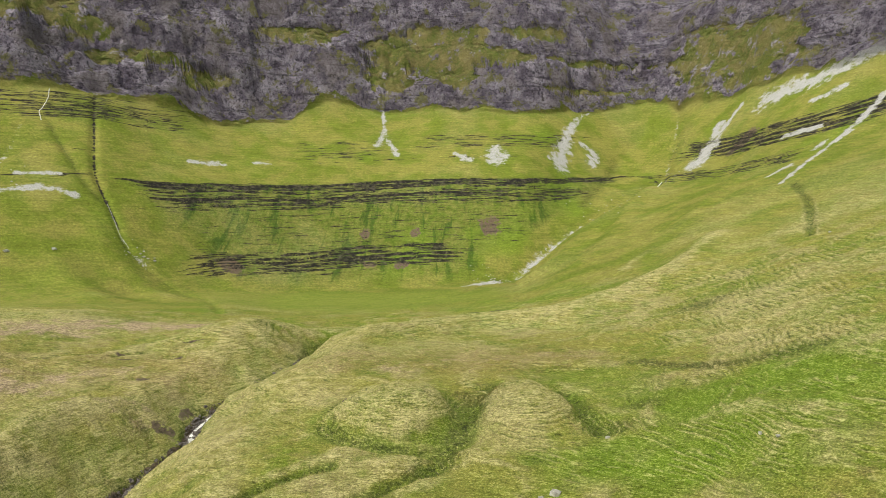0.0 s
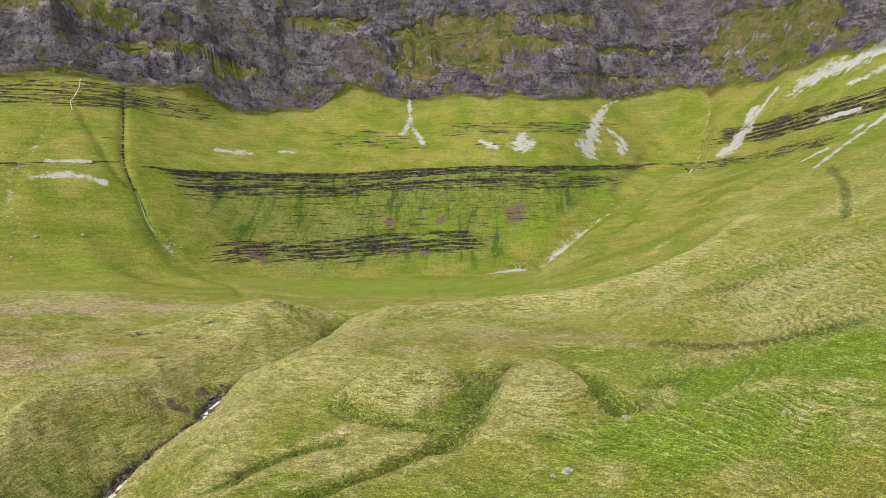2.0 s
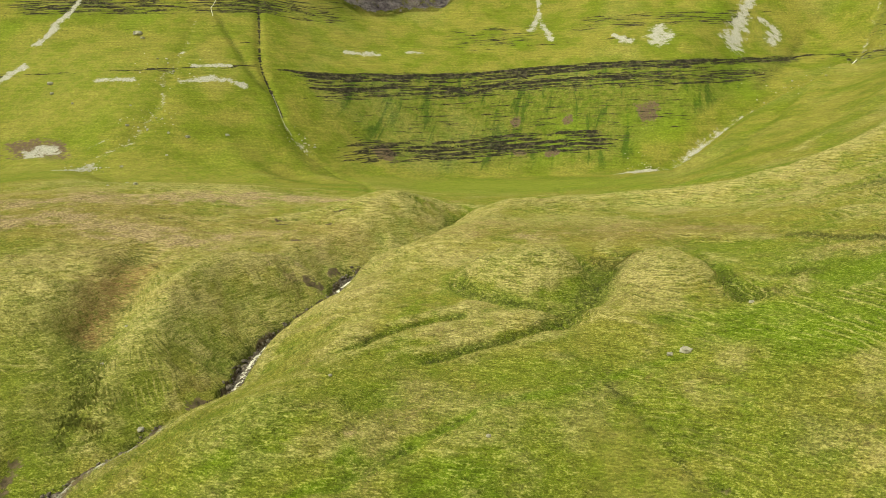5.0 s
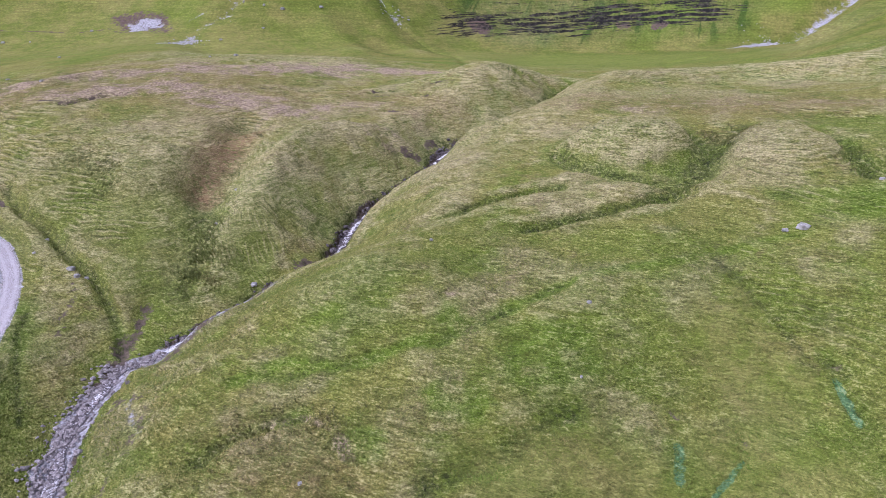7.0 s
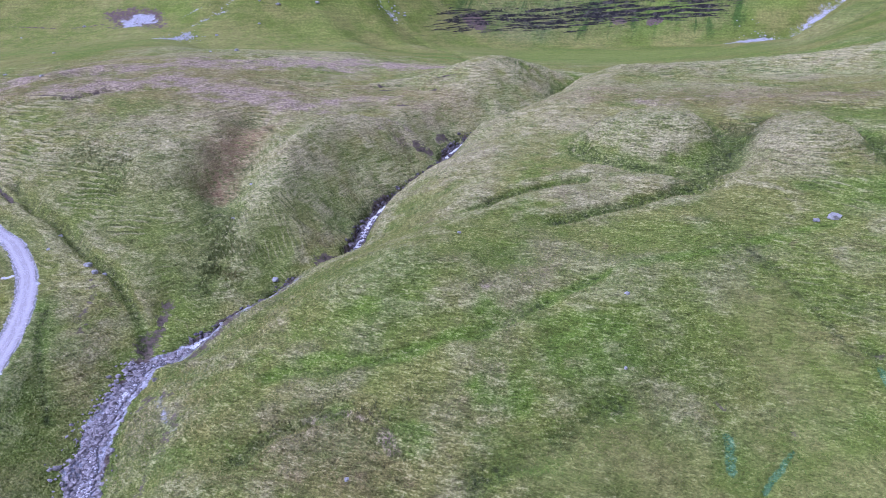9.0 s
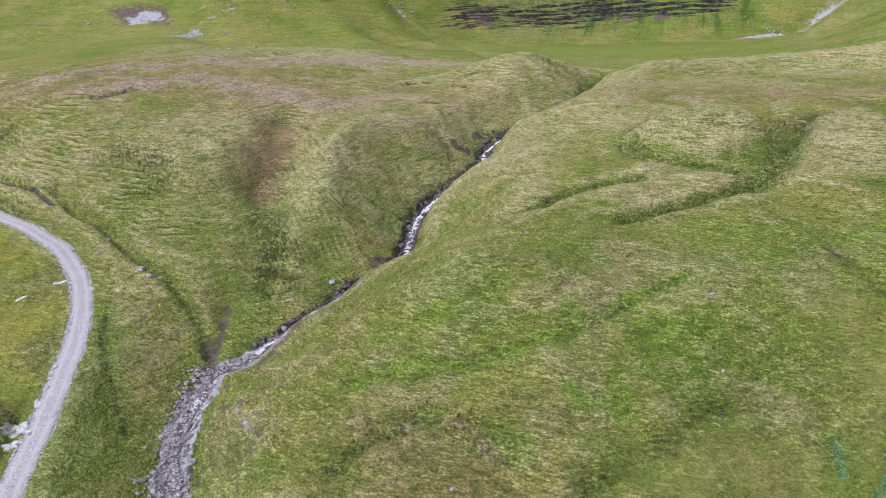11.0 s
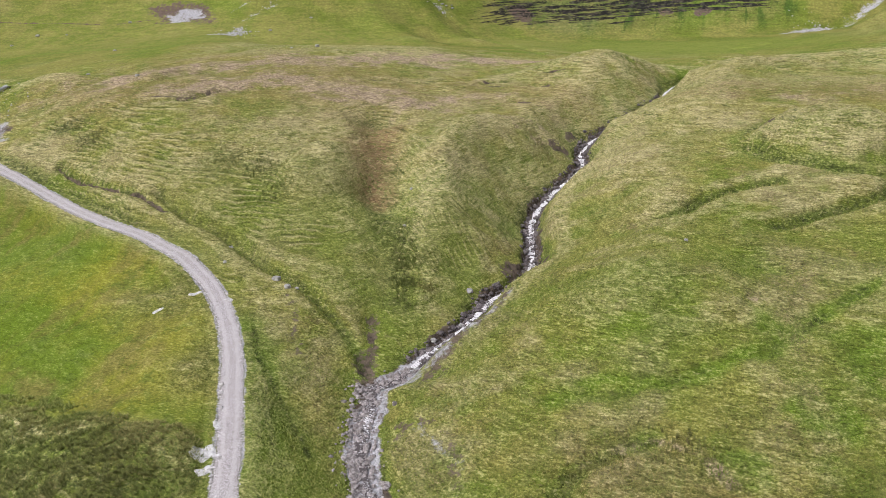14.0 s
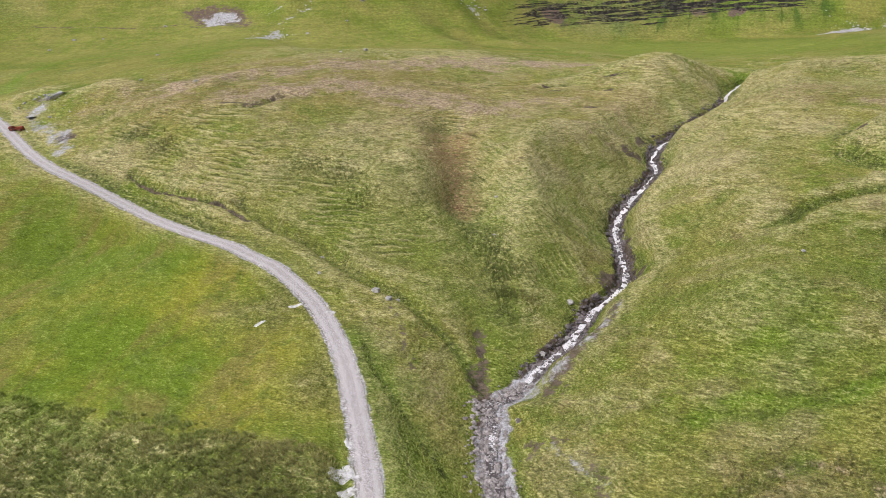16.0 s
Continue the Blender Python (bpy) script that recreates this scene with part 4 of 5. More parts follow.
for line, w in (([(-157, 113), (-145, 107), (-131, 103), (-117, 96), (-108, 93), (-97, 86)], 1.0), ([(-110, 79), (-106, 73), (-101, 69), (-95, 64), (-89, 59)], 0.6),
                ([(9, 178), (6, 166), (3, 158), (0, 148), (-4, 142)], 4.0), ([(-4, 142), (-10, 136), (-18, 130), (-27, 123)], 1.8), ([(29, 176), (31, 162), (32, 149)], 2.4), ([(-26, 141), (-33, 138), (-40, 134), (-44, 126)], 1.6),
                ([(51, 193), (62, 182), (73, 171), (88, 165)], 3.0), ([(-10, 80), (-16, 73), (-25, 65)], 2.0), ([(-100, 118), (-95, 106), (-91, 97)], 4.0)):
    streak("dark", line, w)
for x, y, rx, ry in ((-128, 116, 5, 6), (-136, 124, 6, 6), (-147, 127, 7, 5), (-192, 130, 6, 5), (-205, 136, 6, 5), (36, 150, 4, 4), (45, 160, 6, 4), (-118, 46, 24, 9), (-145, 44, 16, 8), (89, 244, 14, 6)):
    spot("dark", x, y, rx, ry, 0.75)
for x, y, rx, ry in ((-78, 90, 2.5, 7), (-75, 118, 4, 3), (-70, 121, 3, 2), (-77, 178, 4, 3), (-76, 190, 2.5, 4)):
    spot("soil", x, y, rx, ry, 0.9)
streak("soil", [(-109, 89), (-105, 83), (-101, 77)], 1.6, 2.0, 0.62)
streak("soil", [(-77, 69), (-80, 66.5)], 1.2, 1.2, 0.7)
streak("soil", [(-72, 68), (-69.5, 63), (-68, 58), (-65.3, 51.8)], 2.2, 2.0, 0.60)
streak("scree", [(-76.5, 68.5), (-75, 66), (-71, 63.5), (-68.5, 61.5)], 1.8, 1.8, 0.75)
streak("soil", [(-80, 68.5), (-79.5, 65.5), (-77, 66), (-75.5, 69)], 2.2, 2.2, 0.75)
streak("soil", [(-76.5, 82), (-75, 79.5), (-78, 76)], 1.2, 1.0, 0.7)
streak("soil", [(-94, 91), (-92, 87.5), (-92, 83.5), (-90.6, 80), (-89, 76)], 1.6, 2.6, 0.95)
spot("soil", -91.5, 83, 2.6, 4.5, 0.8)
for x, y in ((-108, 221), (-90, 216), (-93, 196), (-89.5, 228.5)):
    spot("soil", x, y, 4.0, 0.9, 1.2)
streak("soil", [(-143, 201), (-130, 210), (-116, 220)], 0.9, 0.9, 0.9)

for x, y, rx, ry in ((-105, 216, 5, 0.8), (-88, 214.5, 3.5, 0.8), (-91, 197, 3, 0.8), (-86, 227, 3, 0.8), (15, 326, 14, 1.6), (30, 296, 10, 1.2), (-27, 164, 1.5, 1)):
    spot("soil", x, y, rx, ry)
streak("soil", [(-196, 122), (-181, 116.6), (-172.6, 114.3), (-166.4, 113.7), (-159, 111), (-151, 107.6)], 0.5, 0.8, 1.3)
streak("soil", [(-179, 169), (-176, 156), (-192, 149)], 0.9, 0.6, 0.9)
streak("scree", [(-272, 170), (-264, 156), (-252, 147), (-240, 139), (-226, 131)], 5, 5, 0.8)
spot("rock", -268, 168, 3, 2.5, 0.45)
spot("soil", -232, 137, 5, 3, 1.1)
spot("soil", -272, 166, 6, 2.2, 0.8)
MASK["dry"] *= 1 - 0.5 * MASK["sward"]
MASK["scree"] *= 0.80
MASK["soil"] *= 0.80
MASK["dark"] *= 1 - 0.8 * MASK["rust"]
# the brook's stony bed and the verge of the track
bed_half = -0.6 + 2.8 * (1 - step(GY, 84, 96))
rag = D_STREAM + 1.3 * layered(GX / 3.5, GY / 3.5, 3, 85)
MASK["scree"] = np.maximum(MASK["scree"], 0.8 * (1 - step(rag, bed_half - 0.6, bed_half + 1.0)) * (GY < 240))
MASK["soil"] = np.maximum(MASK["soil"], 1.0 * (1 - step(D_STREAM + 1.3 * layered(GX / 3, GY / 3, 3, 83), 1.5, 2.6)) * (GY < 240))
MASK["scree"] = np.maximum(MASK["scree"], 0.75 * (1 - step(D_ROAD, 1.7, 2.6)))

faces = quads(*GH.shape)
verts = np.stack([GX, GY, GH], -1).reshape(-1, 3)
high = PUSH.ravel()[faces[:, 0]] > 0.5


def land_part(name, chosen, label, category):
    used, back = np.unique(chosen, return_inverse=True)
    ob = sheet(name, verts[used], back.reshape(chosen.shape), TURF)
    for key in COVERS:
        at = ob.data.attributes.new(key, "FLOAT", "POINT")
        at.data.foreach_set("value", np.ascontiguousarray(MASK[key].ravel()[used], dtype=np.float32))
    return tagged(ob, label, category, kind="structure")


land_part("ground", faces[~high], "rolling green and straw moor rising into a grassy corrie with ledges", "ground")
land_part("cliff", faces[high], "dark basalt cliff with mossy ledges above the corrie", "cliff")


def ribbon(name, path, widths, lift, mat, label, category, cross=7, crown=0.0, seed=0):
    """A strip of even cross steps that lies on the land along a path of x, y, z."""
    t = np.gradient(path[:, :2], axis=0)
    n = np.stack([-t[:, 1], t[:, 0]], 1) / np.hypot(*t.T)[:, None]
    u = np.linspace(-1, 1, cross)
    off = u[None, :] * widths[:, None]
    rag = 1 + 0.16 * layered(path[:, 0] / 1.3, path[:, 1] / 1.3, 2, seed)[:, None] * np.abs(u)[None, :]
    x, y = path[:, :1] + n[:, :1] * off * rag, path[:, 1:2] + n[:, 1:] * off * rag
    z = path[:, 2:3] + lift + crown * (1 - u ** 2)[None, :] + 0.02 * grain(x * 1.7, y * 1.7, seed + 1)
    ob = sheet(name, np.stack([x, y, z], -1).reshape(-1, 3), quads(len(path), cross)[:, ::-1], mat)
    at = ob.data.attributes.new("across", "FLOAT", "POINT")
    at.data.foreach_set("value", np.tile(u, len(path)).astype(np.float32))
    return tagged(ob, label, category, kind="structure")


road_line = dense(WAY, 0.5)
ribbon("road", road_line, np.full(len(road_line), 1.72), -0.03, GRAVEL, "pale grey gravel farm track winding over the moor", "track", 9, 0.06, 3)
brook_line = dense(STREAM, 0.4)
brook_line = brook_line[brook_line[:, 1] > 0]
wave = layered(brook_line[:, 0] / 5, brook_line[:, 1] / 5, 2, 9)
brook_line[:, :2] += 0.5 * np.stack([wave, -wave], 1)
brook_w = 0.72 + 0.45 * layered(brook_line[:, 0] / 3, brook_line[:, 1] / 3, 2, 19) - 0.3 * step(brook_line[:, 1], 110, 200)
ribbon("water", brook_line, brook_w, 0.20, WATER, "narrow white-foaming peat brook in its stony gully", "stream", 7, 0.05, 5)


# ---------------------------------------------------------------- grass, rushes and loose stones
rng = np.random.default_rng(7)


def cover_at(x, y):
    a, r = np.degrees(np.arctan2(-x, y)), np.hypot(x, y)
    i, k = np.clip(np.searchsorted(AZ, a), 0, len(AZ) - 1), np.clip(np.searchsorted(RAD, r), 0, len(RAD) - 1)
    return {key: MASK[key][i, k] for key in COVERS}, D_ROAD[i, k], D_STREAM[i, k], slope_r[i, k]


def tufts(name, x, y, blades, height, width, spread, mat, label, category):
    """Clumps of bent three-sided blades at the given places, as one mesh."""
    cover, _, _, _ = cover_at(x, y)
    z = ground(x, y) - 0.03
    n = len(x)
    turn = rng.uniform(0, 2 * math.pi, (n, blades))
    lean = rng.uniform(0.2, 1.0, (n, blades)) * spread
    tall = height * rng.uniform(0.55, 1.25, (n, 1)) * rng.uniform(0.7, 1.2, (n, blades))
    wide = width * rng.uniform(0.7, 1.3, (n, blades))
    ox, oy = np.cos(turn), np.sin(turn)
    base = rng.uniform(0.0, 0.5, (n, blades)) * spread * 0.6
    cx, cy = x[:, None] + ox * base, y[:, None] + oy * base
    p = np.empty((n, blades, 3, 3))
    p[..., 0, 0], p[..., 0, 1], p[..., 0, 2] = cx - oy * wide / 2, cy + ox * wide / 2, z[:, None]
    p[..., 1, 0], p[..., 1, 1], p[..., 1, 2] = cx + oy * wide / 2, cy - ox * wide / 2, z[:, None]
    p[..., 2, 0], p[..., 2, 1], p[..., 2, 2] = cx + ox * lean, cy + oy * lean, z[:, None] + tall
    ob = sheet(name, p.reshape(-1, 3), np.arange(n * blades * 3).reshape(-1, 3), mat, False)
    for key in ("lush", "dry", "rust", "dark"):
        at = ob.data.attributes.new(key, "FLOAT", "POINT")
        at.data.foreach_set("value", np.repeat(cover[key], blades * 3).astype(np.float32))
    return tagged(ob, label, category, kind="stuff")


def scatter(count, x0, x1, y0, y1):
    return rng.uniform(x0, x1, count), rng.uniform(y0, y1, count)


def meadow(count):
    """Places for tussocks on the near moor, thinning out with distance."""
    x, y = scatter(count * 5, -250, 105, 36, 250)
    far = np.hypot(np.clip(x, -60, 5) - x, y)
    keep = rng.uniform(0, 1, len(x)) < np.exp(-(far - 60) / 75)
    cover, d_road, d_stream, _ = cover_at(x, y)
    keep &= (d_road > 2.2) & (d_stream > 2.4) & (cover["soil"] < 0.4) & (cover["scree"] < 0.3) & (cover["pasture"] < 0.5)
    keep &= layered(x / 2.2, y / 2.2, 2, 121) > -0.5
    return x[keep][:count], y[keep][:count]


mx, my = meadow(150000)
tufts("tussock_grass", mx, my, 4, 0.24, 0.13, 0.55, BLADE, "knee-high green and straw tussock grass over the moor", "grass")


def line_places(lines, per_metre, wide):
    xs, ys = [], []
    for line in lines:
        d = dense(line, 0.5)
        n = int(len(d) * 0.5 * per_metre)
        k = rng.integers(0, len(d), n)
        xs.append(d[k, 0] + rng.normal(0, wide, n))
        ys.append(d[k, 1] + rng.normal(0, wide, n))
    return np.concatenate(xs), np.concatenate(ys)


rx, ry = line_places(([(9, 178), (6, 166), (3, 158), (0, 148), (-4, 142)], [(-4, 142), (-10, 136), (-18, 130), (-27, 123)], [(29, 176), (31, 162), (32, 149)], [(-26, 141), (-33, 138), (-40, 134), (-44, 126)],
                      [(51, 193), (62, 182), (73, 171), (88, 165)], [(-100, 120), (-95, 107), (-90, 96)], [(-55, 59), (-54, 62), (-50, 66), (-45, 69), (-40, 68), (-36, 65)], [(-88, 176), (-80, 172), (-76, 168)], [(-104, 116), (-93, 110), (-89, 109)]), 7, 1.5)
px_, py_ = [], []
for cx, cy, r, n in ((-128, 116, 3, 80), (-136, 124, 4, 110), (-147, 127, 4, 90), (-192, 130, 4, 90), (-205, 136, 4, 80), (36, 150, 2, 50), (45, 160, 4, 80), (5, 173, 4, 120), (-94, 107.5, 1.6, 130), (-92, 102, 1.4, 110), (-87.5, 102, 1.2, 60), (89, 244, 8, 160), (-82, 172, 4, 100)):
    px_.append(rng.normal(cx, r, n))
    py_.append(rng.normal(cy, r * 0.8, n))
rx, ry = np.r_[rx, np.concatenate(px_)], np.r_[ry, np.concatenate(py_)]
tufts("rushes", rx, ry, 7, 0.75, 0.09, 0.35, RUSH, "dark clumps of rushes along wet hollows", "rushes")
tx, ty = scatter(9000, -175, -98, 34, 58)
keep = (cover_at(tx, ty)[1] > 3.2) & (ty + 0.08 * tx < 46 + 2.5 * layered(tx / 8, ty / 8, 3, 151)) & (layered(tx / 1.6, ty / 1.6, 2, 131) > -0.25)
tufts("rough_tussocks", tx[keep], ty[keep], 14, 0.42, 0.10, 0.62, SHAG, "coarse shaggy dark tussocks in rough grazing beside the track", "grass")

PHI = (1 + 5 ** 0.5) / 2
ICO = np.array([(-1, PHI, 0), (1, PHI, 0), (-1, -PHI, 0), (1, -PHI, 0), (0, -1, PHI), (0, 1, PHI), (0, -1, -PHI), (0, 1, -PHI), (PHI, 0, -1), (PHI, 0, 1), (-PHI, 0, -1), (-PHI, 0, 1)]) / math.hypot(1, PHI)
ICO_FACES = np.array([(0, 11, 5), (0, 5, 1), (0, 1, 7), (0, 7, 10), (0, 10, 11), (1, 5, 9), (5, 11, 4), (11, 10, 2), (10, 7, 6), (7, 1, 8),
                      (3, 9, 4), (3, 4, 2), (3, 2, 6), (3, 6, 8), (3, 8, 9), (4, 9, 5), (2, 4, 11), (6, 2, 10), (8, 6, 7), (9, 8, 1)])


def stones(name, x, y, size, mat, label, sink=0.25, z=None):
    """Loose angular stones as one mesh."""
    n = len(x)
    z = ground(x, y) if z is None else z
    p = ICO[None] * rng.uniform(0.62, 1.2, (n, 12, 1)) * (size[:, None] * rng.uniform(0.6, 1.2, (n, 3)) * np.array([1.1, 1.1, 0.75]))[:, None, :]
    a = rng.uniform(0, 2 * math.pi, n)[:, None]
    p = np.stack([p[..., 0] * np.cos(a) - p[..., 1] * np.sin(a), p[..., 0] * np.sin(a) + p[..., 1] * np.cos(a), p[..., 2]], -1)
    p = p + np.stack([x, y, z + size * (0.5 - sink)], -1)[:, None, :]
    faces = (ICO_FACES[None] + 12 * np.arange(n)[:, None, None]).reshape(-1, 3)
    return tagged(sheet(name, p.reshape(-1, 3), faces, mat, False), label, "stones", kind="stuff")


# the brook's bed: wide and stony below the cut bank, narrow and blocky above
bed = dense(STREAM, 0.25)
bed = bed[(bed[:, 1] > 30) & (bed[:, 1] < 236)]
low = bed[bed[:, 1] < 84]
k = rng.integers(0, len(low), 2600)
side = rng.normal(-0.6, 1.25, 2600)
stones("brook_cobbles", low[k, 0] + side, low[k, 1] + 0.4 * side, rng.gamma(1.8, 0.10, 2600) + 0.05, COBBLE, "pale grey cobbles in the open bed of the brook")
bed = bed[bed[:, 1] > 85]
k = rng.integers(0, len(bed), 3000)
side = rng.normal(0, 0.55, 3000) + rng.choice((-1.1, 1.1), 3000)
stones("brook_boulders", bed[k, 0] + side, bed[k, 1] - 0.4 * side, rng.gamma(2.2, 0.10, 3000) + 0.07, WET_STONE, "wet dark blocks and boulders in the brook gully")
side_line = road_line[(road_line[:, 1] > 36) & (road_line[:, 1] < 112)]
t = np.gradient(side_line[:, :2], axis=0)
nrm = np.stack([-t[:, 1], t[:, 0]], 1) / np.hypot(*t.T)[:, None]
k = rng.integers(0, len(side_line), 4200)
off = np.where(rng.uniform(0, 1, 4200) < 0.82, 1.45 + rng.normal(0.0, 0.22, 4200), -1.60 + rng.normal(0, 0.15, 4200))
stones("track_edge_stones", side_line[k, 0] + nrm[k, 0] * off, side_line[k, 1] + nrm[k, 1] * off, rng.gamma(2.2, 0.04, 4200) + 0.04, RUBBLE, "pale rubble lining the edge of the gravel track")
fx, fy = [], []
for x, y, r, n in ((28, 492, 10, 60), (-300, 440, 12, 50), (-285, 380, 10, 60), (200, 640, 12, 50), (130, 580, 16, 60), (-205, 436, 6, 30), (-250, 149, 7, 60), (-268, 164, 7, 60), (-282, 330, 5, 20), (-282, 322, 6, 30)):
    fx.append(rng.normal(x, r, n))
    fy.append(rng.normal(y, r, n))
fx, fy = np.concatenate(fx), np.concatenate(fy)
keep = cover_at(fx, fy)[1] > 3
fx, fy = fx[keep], fy[keep]
stones("fallen_stones", fx, fy, np.where(np.hypot(fx, fy) > 320, 1.0, 0.45) * (rng.gamma(2.5, 0.14, len(fx)) + 0.1), STONE, "scattered grey stones fallen onto the slopes")


# ---------------------------------------------------------------- single things
def part(name, bm, mat, parent=None, label=""):
    me = bpy.data.meshes.new(name)
    bm.to_mesh(me)
    bm.free()
    me.materials.append(mat)
    ob = new(name, me)
    ob.parent = parent
    return tagged(ob, label)


def lump(seed, flat=0.65, cuts=3, rough=0.30):
    """A weathered boulder of about one metre, its foot at zero."""
    bm = bmesh.new()
    bmesh.ops.create_icosphere(bm, subdivisions=cuts, radius=0.55)
    for v in bm.verts:
        d = v.co.normalized()
        bulk = 1 + rough * noise.noise(d * 1.7 + Vector((seed * 7.1, 0, 0))) + 0.35 * rough * noise.noise(d * 4.5 + Vector((0, seed * 3.3, 0)))
        corner = max(abs(d.x), abs(d.y), abs(d.z))
        v.co = v.co * bulk * (0.72 + 0.4 * (1 - corner))
        v.co.z = max(v.co.z * flat, -0.22) + 0.12
    return bm


BOULDERS = [(-114, 92.6, 2.0), (-110.8, 91, 1.5), (-109.6, 92, 1.1), (-129, 100, 1.0), (-127, 95, 0.9), (-99, 119, 1.1), (-43, 111, 0.9), (19.3, 128, 2.2), (16.5, 127, 1.3), (-11.7, 98.7, 0.9),
            (-10, 85, 0.7), (-80, 98, 1.6), (-81, 107, 1.5), (-83, 92, 1.3), (33, 145, 1.3), (59, 131, 1.2), (61, 128, 1.0), (-102, 131, 0.9), (-189, 248, 2.6), (-255, 383, 3.2)]
MORE = [(-237, 399, 3.4), (-351, 470, 7.5), (-344, 466, 3.5), (-240, 306, 3.0), (-233, 302, 1.8), (-299, 254, 1.8), (-214.3, 174.4, 2.0), (-249, 188, 1.5), (-196, 240, 1.4), (-395, 298, 2.6),
        (-380, 304, 1.7), (-397, 282, 2.0), (-356, 328, 2.4), (-370, 400, 4.5), (-362, 392, 3.0), (-340, 385, 2.5), (-255, 361, 2.0), (-267, 336, 2.2), (155, 285, 1.5), (-40, 60, 0.7)]
models = [part("boulder", lump(n), STONE) for n in range(4)]
for n, (x, y, size) in enumerate(BOULDERS + MORE):
    put = pose(x, y, float(ground(x, y)) - 0.05 * size, 0, 0, 137 * n)
    ob = models[n] if n < 4 else copy_thing(models[n % 4], put)
    ob.matrix_world = put
    ob.scale = (size, size * (0.8 + 0.4 * ((n * 7) % 5) / 5), size)
    where = "beside the brook" if y < 135 and -90 < x < -70 else "on the far hillside" if math.hypot(x, y) > 250 else "in the moor grass"
    tagged(ob, ("large " if size > 2 else "") + "grey weathered basalt boulder lying " + where, "boulder", "boulders on the moor")


def slab(name, x, y, rx, ry, turn, seed, label):
    """Bare rock that shows through the turf, rounded at its rim."""
    bm = bmesh.new()
    rings, spokes = 9, 40
    grid = []
    c, s = math.cos(radians(turn)), math.sin(radians(turn))
    for i in range(rings + 1):
        f, row = i / rings, []
        for j in range(spokes):
            a = 2 * math.pi * j / spokes
            wob = 1 + 0.38 * noise.noise(Vector((math.cos(a) * 1.6, math.sin(a) * 1.6, seed))) + 0.18 * noise.noise(Vector((math.cos(a) * 5, math.sin(a) * 5, seed)))
            u, v = f * rx * wob * math.cos(a), f * ry * wob * math.sin(a)
            gx, gy = x + u * c - v * s, y + u * s + v * c
            z = float(ground(gx, gy)) + 0.12 * (1 - f ** 6) - 0.06 * f ** 6 + 0.09 * noise.noise(Vector((gx * 1.3, gy * 1.3, seed)))
            row.append(bm.verts.new((gx, gy, z)))
        grid.append(row)
    for i in range(rings):
        for j in range(spokes):
            bm.faces.new((grid[i][j], grid[i + 1][j], grid[i + 1][(j + 1) % spokes], grid[i][(j + 1) % spokes]))
    bmesh.ops.remove_doubles(bm, verts=bm.verts, dist=0.002)
    return tagged(part(name, bm, SLAB), label, "rock", "bare rocks by the track")


slab("rock_slab", -100.4, 51.9, 1.9, 1.5, 40, 1.3, "pale bare rock slab showing through turf beside the track")
slab("rock_slab", -98.4, 52.4, 1.0, 1.4, 70, 4.1, "pale bare rock slab showing through turf beside the track")
slab("rock_slab", -98.3, 49.6, 1.5, 0.8, 25, 6.7, "small pale bare rock slab in grass beside the track")
slab("rock_slab", -101.6, 57.0, 0.6, 1.2, 60, 2.2, "narrow pale bare rock by the track's verge")
slab("rock_slab", -130.5, 79.3, 1.1, 0.5, 50, 3.9, "pale bare rock in the green pasture")
slab("rock_slab", -126.2, 84.6, 1.6, 0.4, 40, 8.1, "pale bare rock strip at the pasture's edge")
slab("rock_slab", -119.5, 84.8, 1.0, 0.7, 20, 9.4, "pale stony patch at the bend of the track")


def fall(name, line, width, label):
    d = dense(line, 1.0)
    wave = layered(d[:, 0] / 5, d[:, 1] / 5, 3, 23)
    d = d + 1.4 * np.stack([wave, -wave], 1)
    path = np.c_[d, ground(d[:, 0], d[:, 1]) + 0.35]
    ribbon(name, path, width * (1 + 0.4 * layered(d[:, 0] / 4, d[:, 1] / 4, 2, 15)), 0.0, FALL, label, "waterfall", 5, 0.25, 17)


fall("waterfall", [(-328, 550), (-324, 541), (-321, 525), (-314, 515)], 0.30, "thin white waterfall dropping from the cliff's foot")
fall("waterfall", [(-236, 460), (-226, 450), (-218, 442), (-211, 438)], 0.13, "white rill running down a dark gully")
fall("waterfall", [(196, 655), (191, 647), (187, 641)], 0.45, "short white waterfall over the lava ledge")


def box(bm, size, m):
    made = bmesh.ops.create_cube(bm, size=1.0, matrix=m @ Matrix.Diagonal((*size, 1)))
    bmesh.ops.bevel(bm, geom=list({e for v in made["verts"] for e in v.link_edges}), offset=min(size) * 0.15, segments=1, affect="EDGES")


def tube(bm, r, length, m, r2=None):
    bmesh.ops.create_cone(bm, cap_ends=True, segments=18, radius1=r, radius2=r if r2 is None else r2, depth=length, matrix=m)


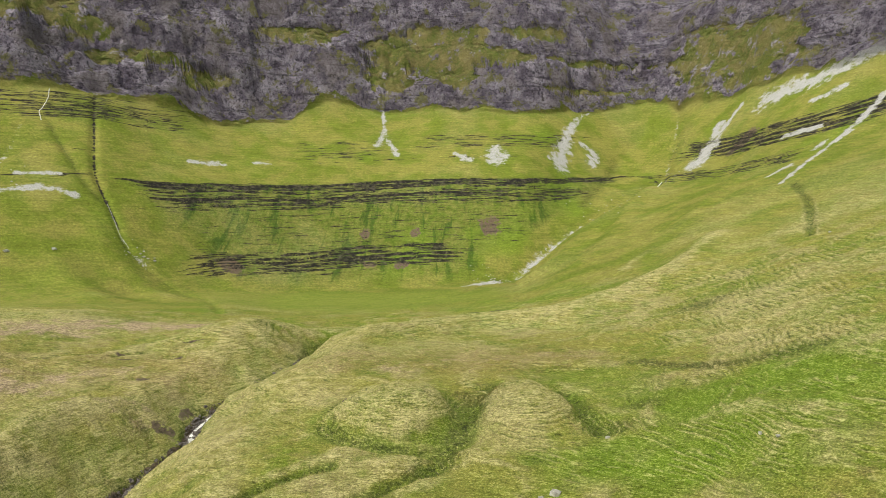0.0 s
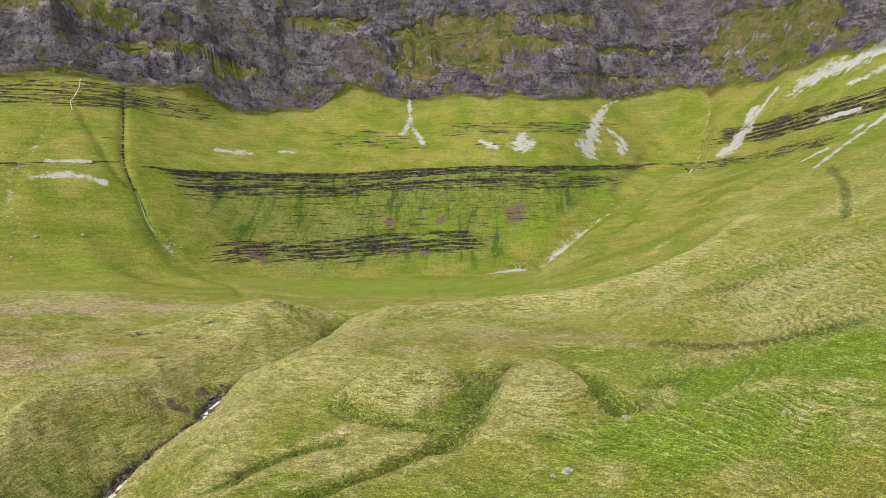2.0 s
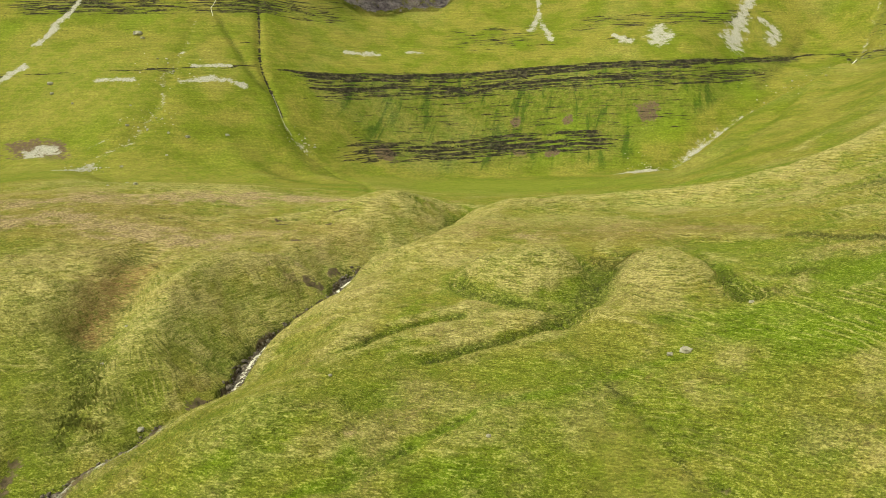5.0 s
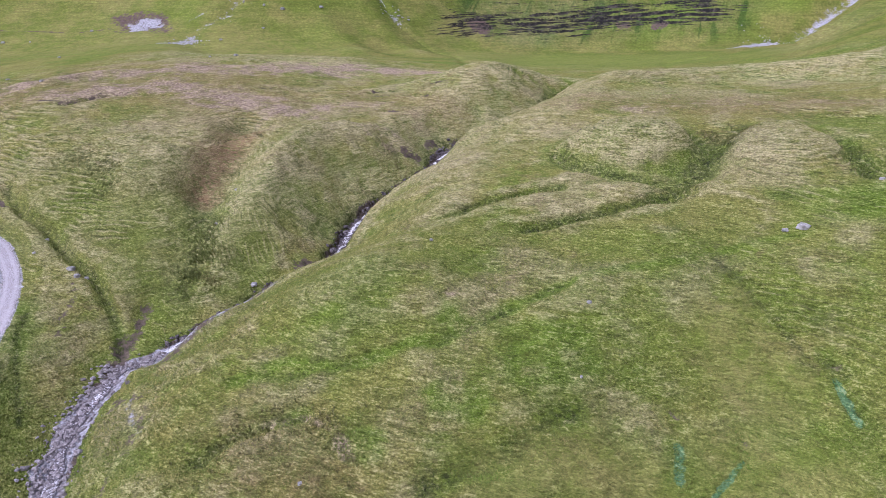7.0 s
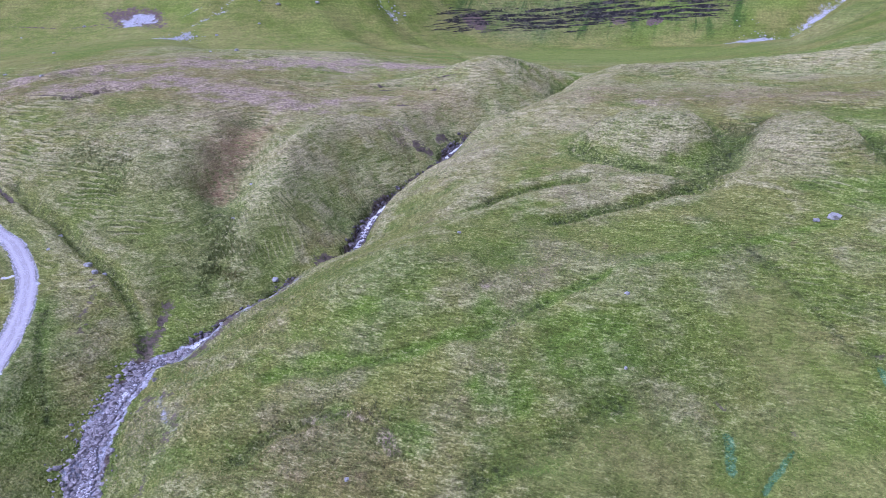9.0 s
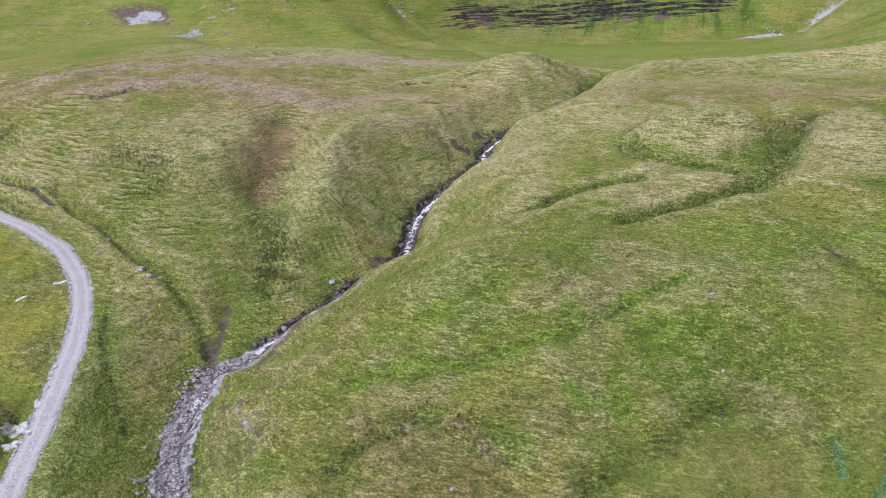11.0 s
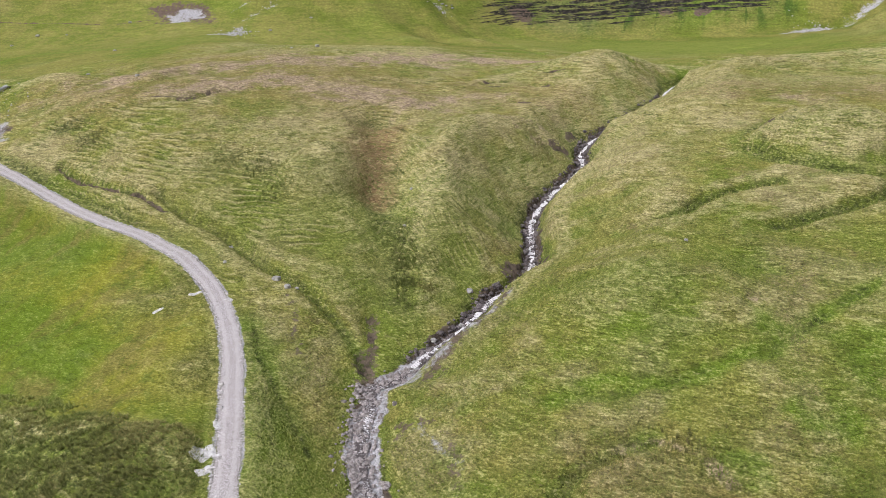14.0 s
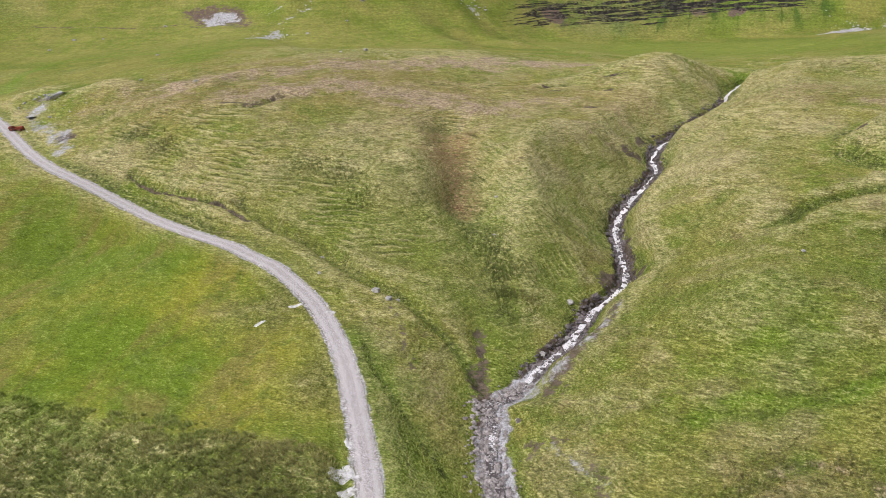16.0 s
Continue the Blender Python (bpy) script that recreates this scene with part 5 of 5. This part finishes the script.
def wreck(x, y, turn):
    """A rusted farm machine that was left by the track."""
    ob = tagged(new("farm_machine"), "rusted red wreck of a farm machine abandoned beside the track", "machine")
    bm = bmesh.new()
    for s in (-0.55, 0.55):
        box(bm, (4.0, 0.14, 0.2), pose(0, s, 0.62))
    for u in (-1.8, -0.6, 0.7, 1.8):
        box(bm, (0.12, 1.2, 0.16), pose(u, 0, 0.62))
    part("chassis", bm, RUST, ob)
    bm = bmesh.new()
    box(bm, (1.5, 0.85, 0.7), pose(1.2, 0, 1.08, 0, -4, 2))
    box(bm, (0.1, 0.8, 0.75), pose(1.98, 0, 1.02, 0, 8, 0))
    part("hood", bm, RUST, ob)
    bm = bmesh.new()
    box(bm, (1.3, 1.35, 0.08), pose(-0.4, 0, 0.82, 3, 2, 0))
    box(bm, (0.08, 1.3, 0.75), pose(-1.0, 0, 1.2, 0, -14, 4))
    box(bm, (1.2, 0.07, 0.5), pose(-0.4, 0.66, 1.06, -10, 0, 0))
    part("cab_panels", bm, RUST, ob, "buckled rust-red cab panels")
    bm = bmesh.new()
    box(bm, (1.1, 1.5, 0.55), pose(-1.75, 0, 0.95, 0, 7, -3))
    tube(bm, 0.32, 1.5, pose(-1.75, 0, 1.25, 90, 0, 4))
    part("drum", bm, RUST, ob)
    bm = bmesh.new()
    tube(bm, 0.05, 0.8, pose(1.4, 0.2, 1.75, 6, 4, 0))
    part("exhaust_pipe", bm, RUST, ob)
    for u, s, r in ((-1.3, 0.85, 0.6), (-1.3, -0.85, 0.6), (1.5, 0.8, 0.42), (1.5, -0.8, 0.42)):
        bm = bmesh.new()
        tube(bm, r, 0.3, pose(u, s, r, 90, 0, 0))
        bmesh.ops.bevel(bm, geom=[e for e in bm.edges if abs(e.verts[0].co.y - e.verts[1].co.y) < 0.01], offset=0.07, segments=2, affect="EDGES")
        tyre = part("wheel", bm, TYRE, ob, "perished black tyre")
        bm = bmesh.new()
        tube(bm, r * 0.55, 0.34, pose(u, s, r, 90, 0, 0))
        part("rim", bm, RUST, tyre)
    ob.matrix_world = pose(x, y, float(ground(x, y)) - 0.1, 0, 0, turn)


wreck(-259, 143.5, 20)


def sheet_pile(x, y):
    ob = tagged(new("scrap_heap"), "heap of bent grey roofing sheets and stones by the track", "scrap")
    for n, (u, v, w, tilt, turn) in enumerate(((0, 0, 2.6, 12, 10), (0.7, 0.5, 2.1, -20, 60), (-0.9, 0.3, 1.8, 25, 120), (0.2, -0.8, 1.6, -9, 160))):
        bm = bmesh.new()
        bmesh.ops.create_grid(bm, x_segments=24, y_segments=4, size=0.5)
        for p in bm.verts:
            p.co = Vector((p.co.x * w, p.co.y * 0.9, 0.03 * math.sin(p.co.x * 60) + 0.18 * p.co.x * p.co.x))
        bmesh.ops.solidify(bm, geom=bm.faces[:], thickness=0.012)
        bm.transform(pose(u, v, 0.35 + 0.12 * n, tilt, 6, turn))
        part("roofing_sheet", bm, SCRAP, ob)
    ob.matrix_world = pose(x, y, float(ground(x, y)), 0, 0, 15)


sheet_pile(-264, 153)
bm = bmesh.new()
box(bm, (2.6, 0.22, 0.06), Matrix.Identity(4))
plank = tagged(part("plank", bm, TIMBER), "bleached plank lying in grass beside the machine", "plank")
plank.matrix_world = pose(-254.5, 143.2, float(ground(-254.5, 143.2)) + 0.12, 3, 2, -30)
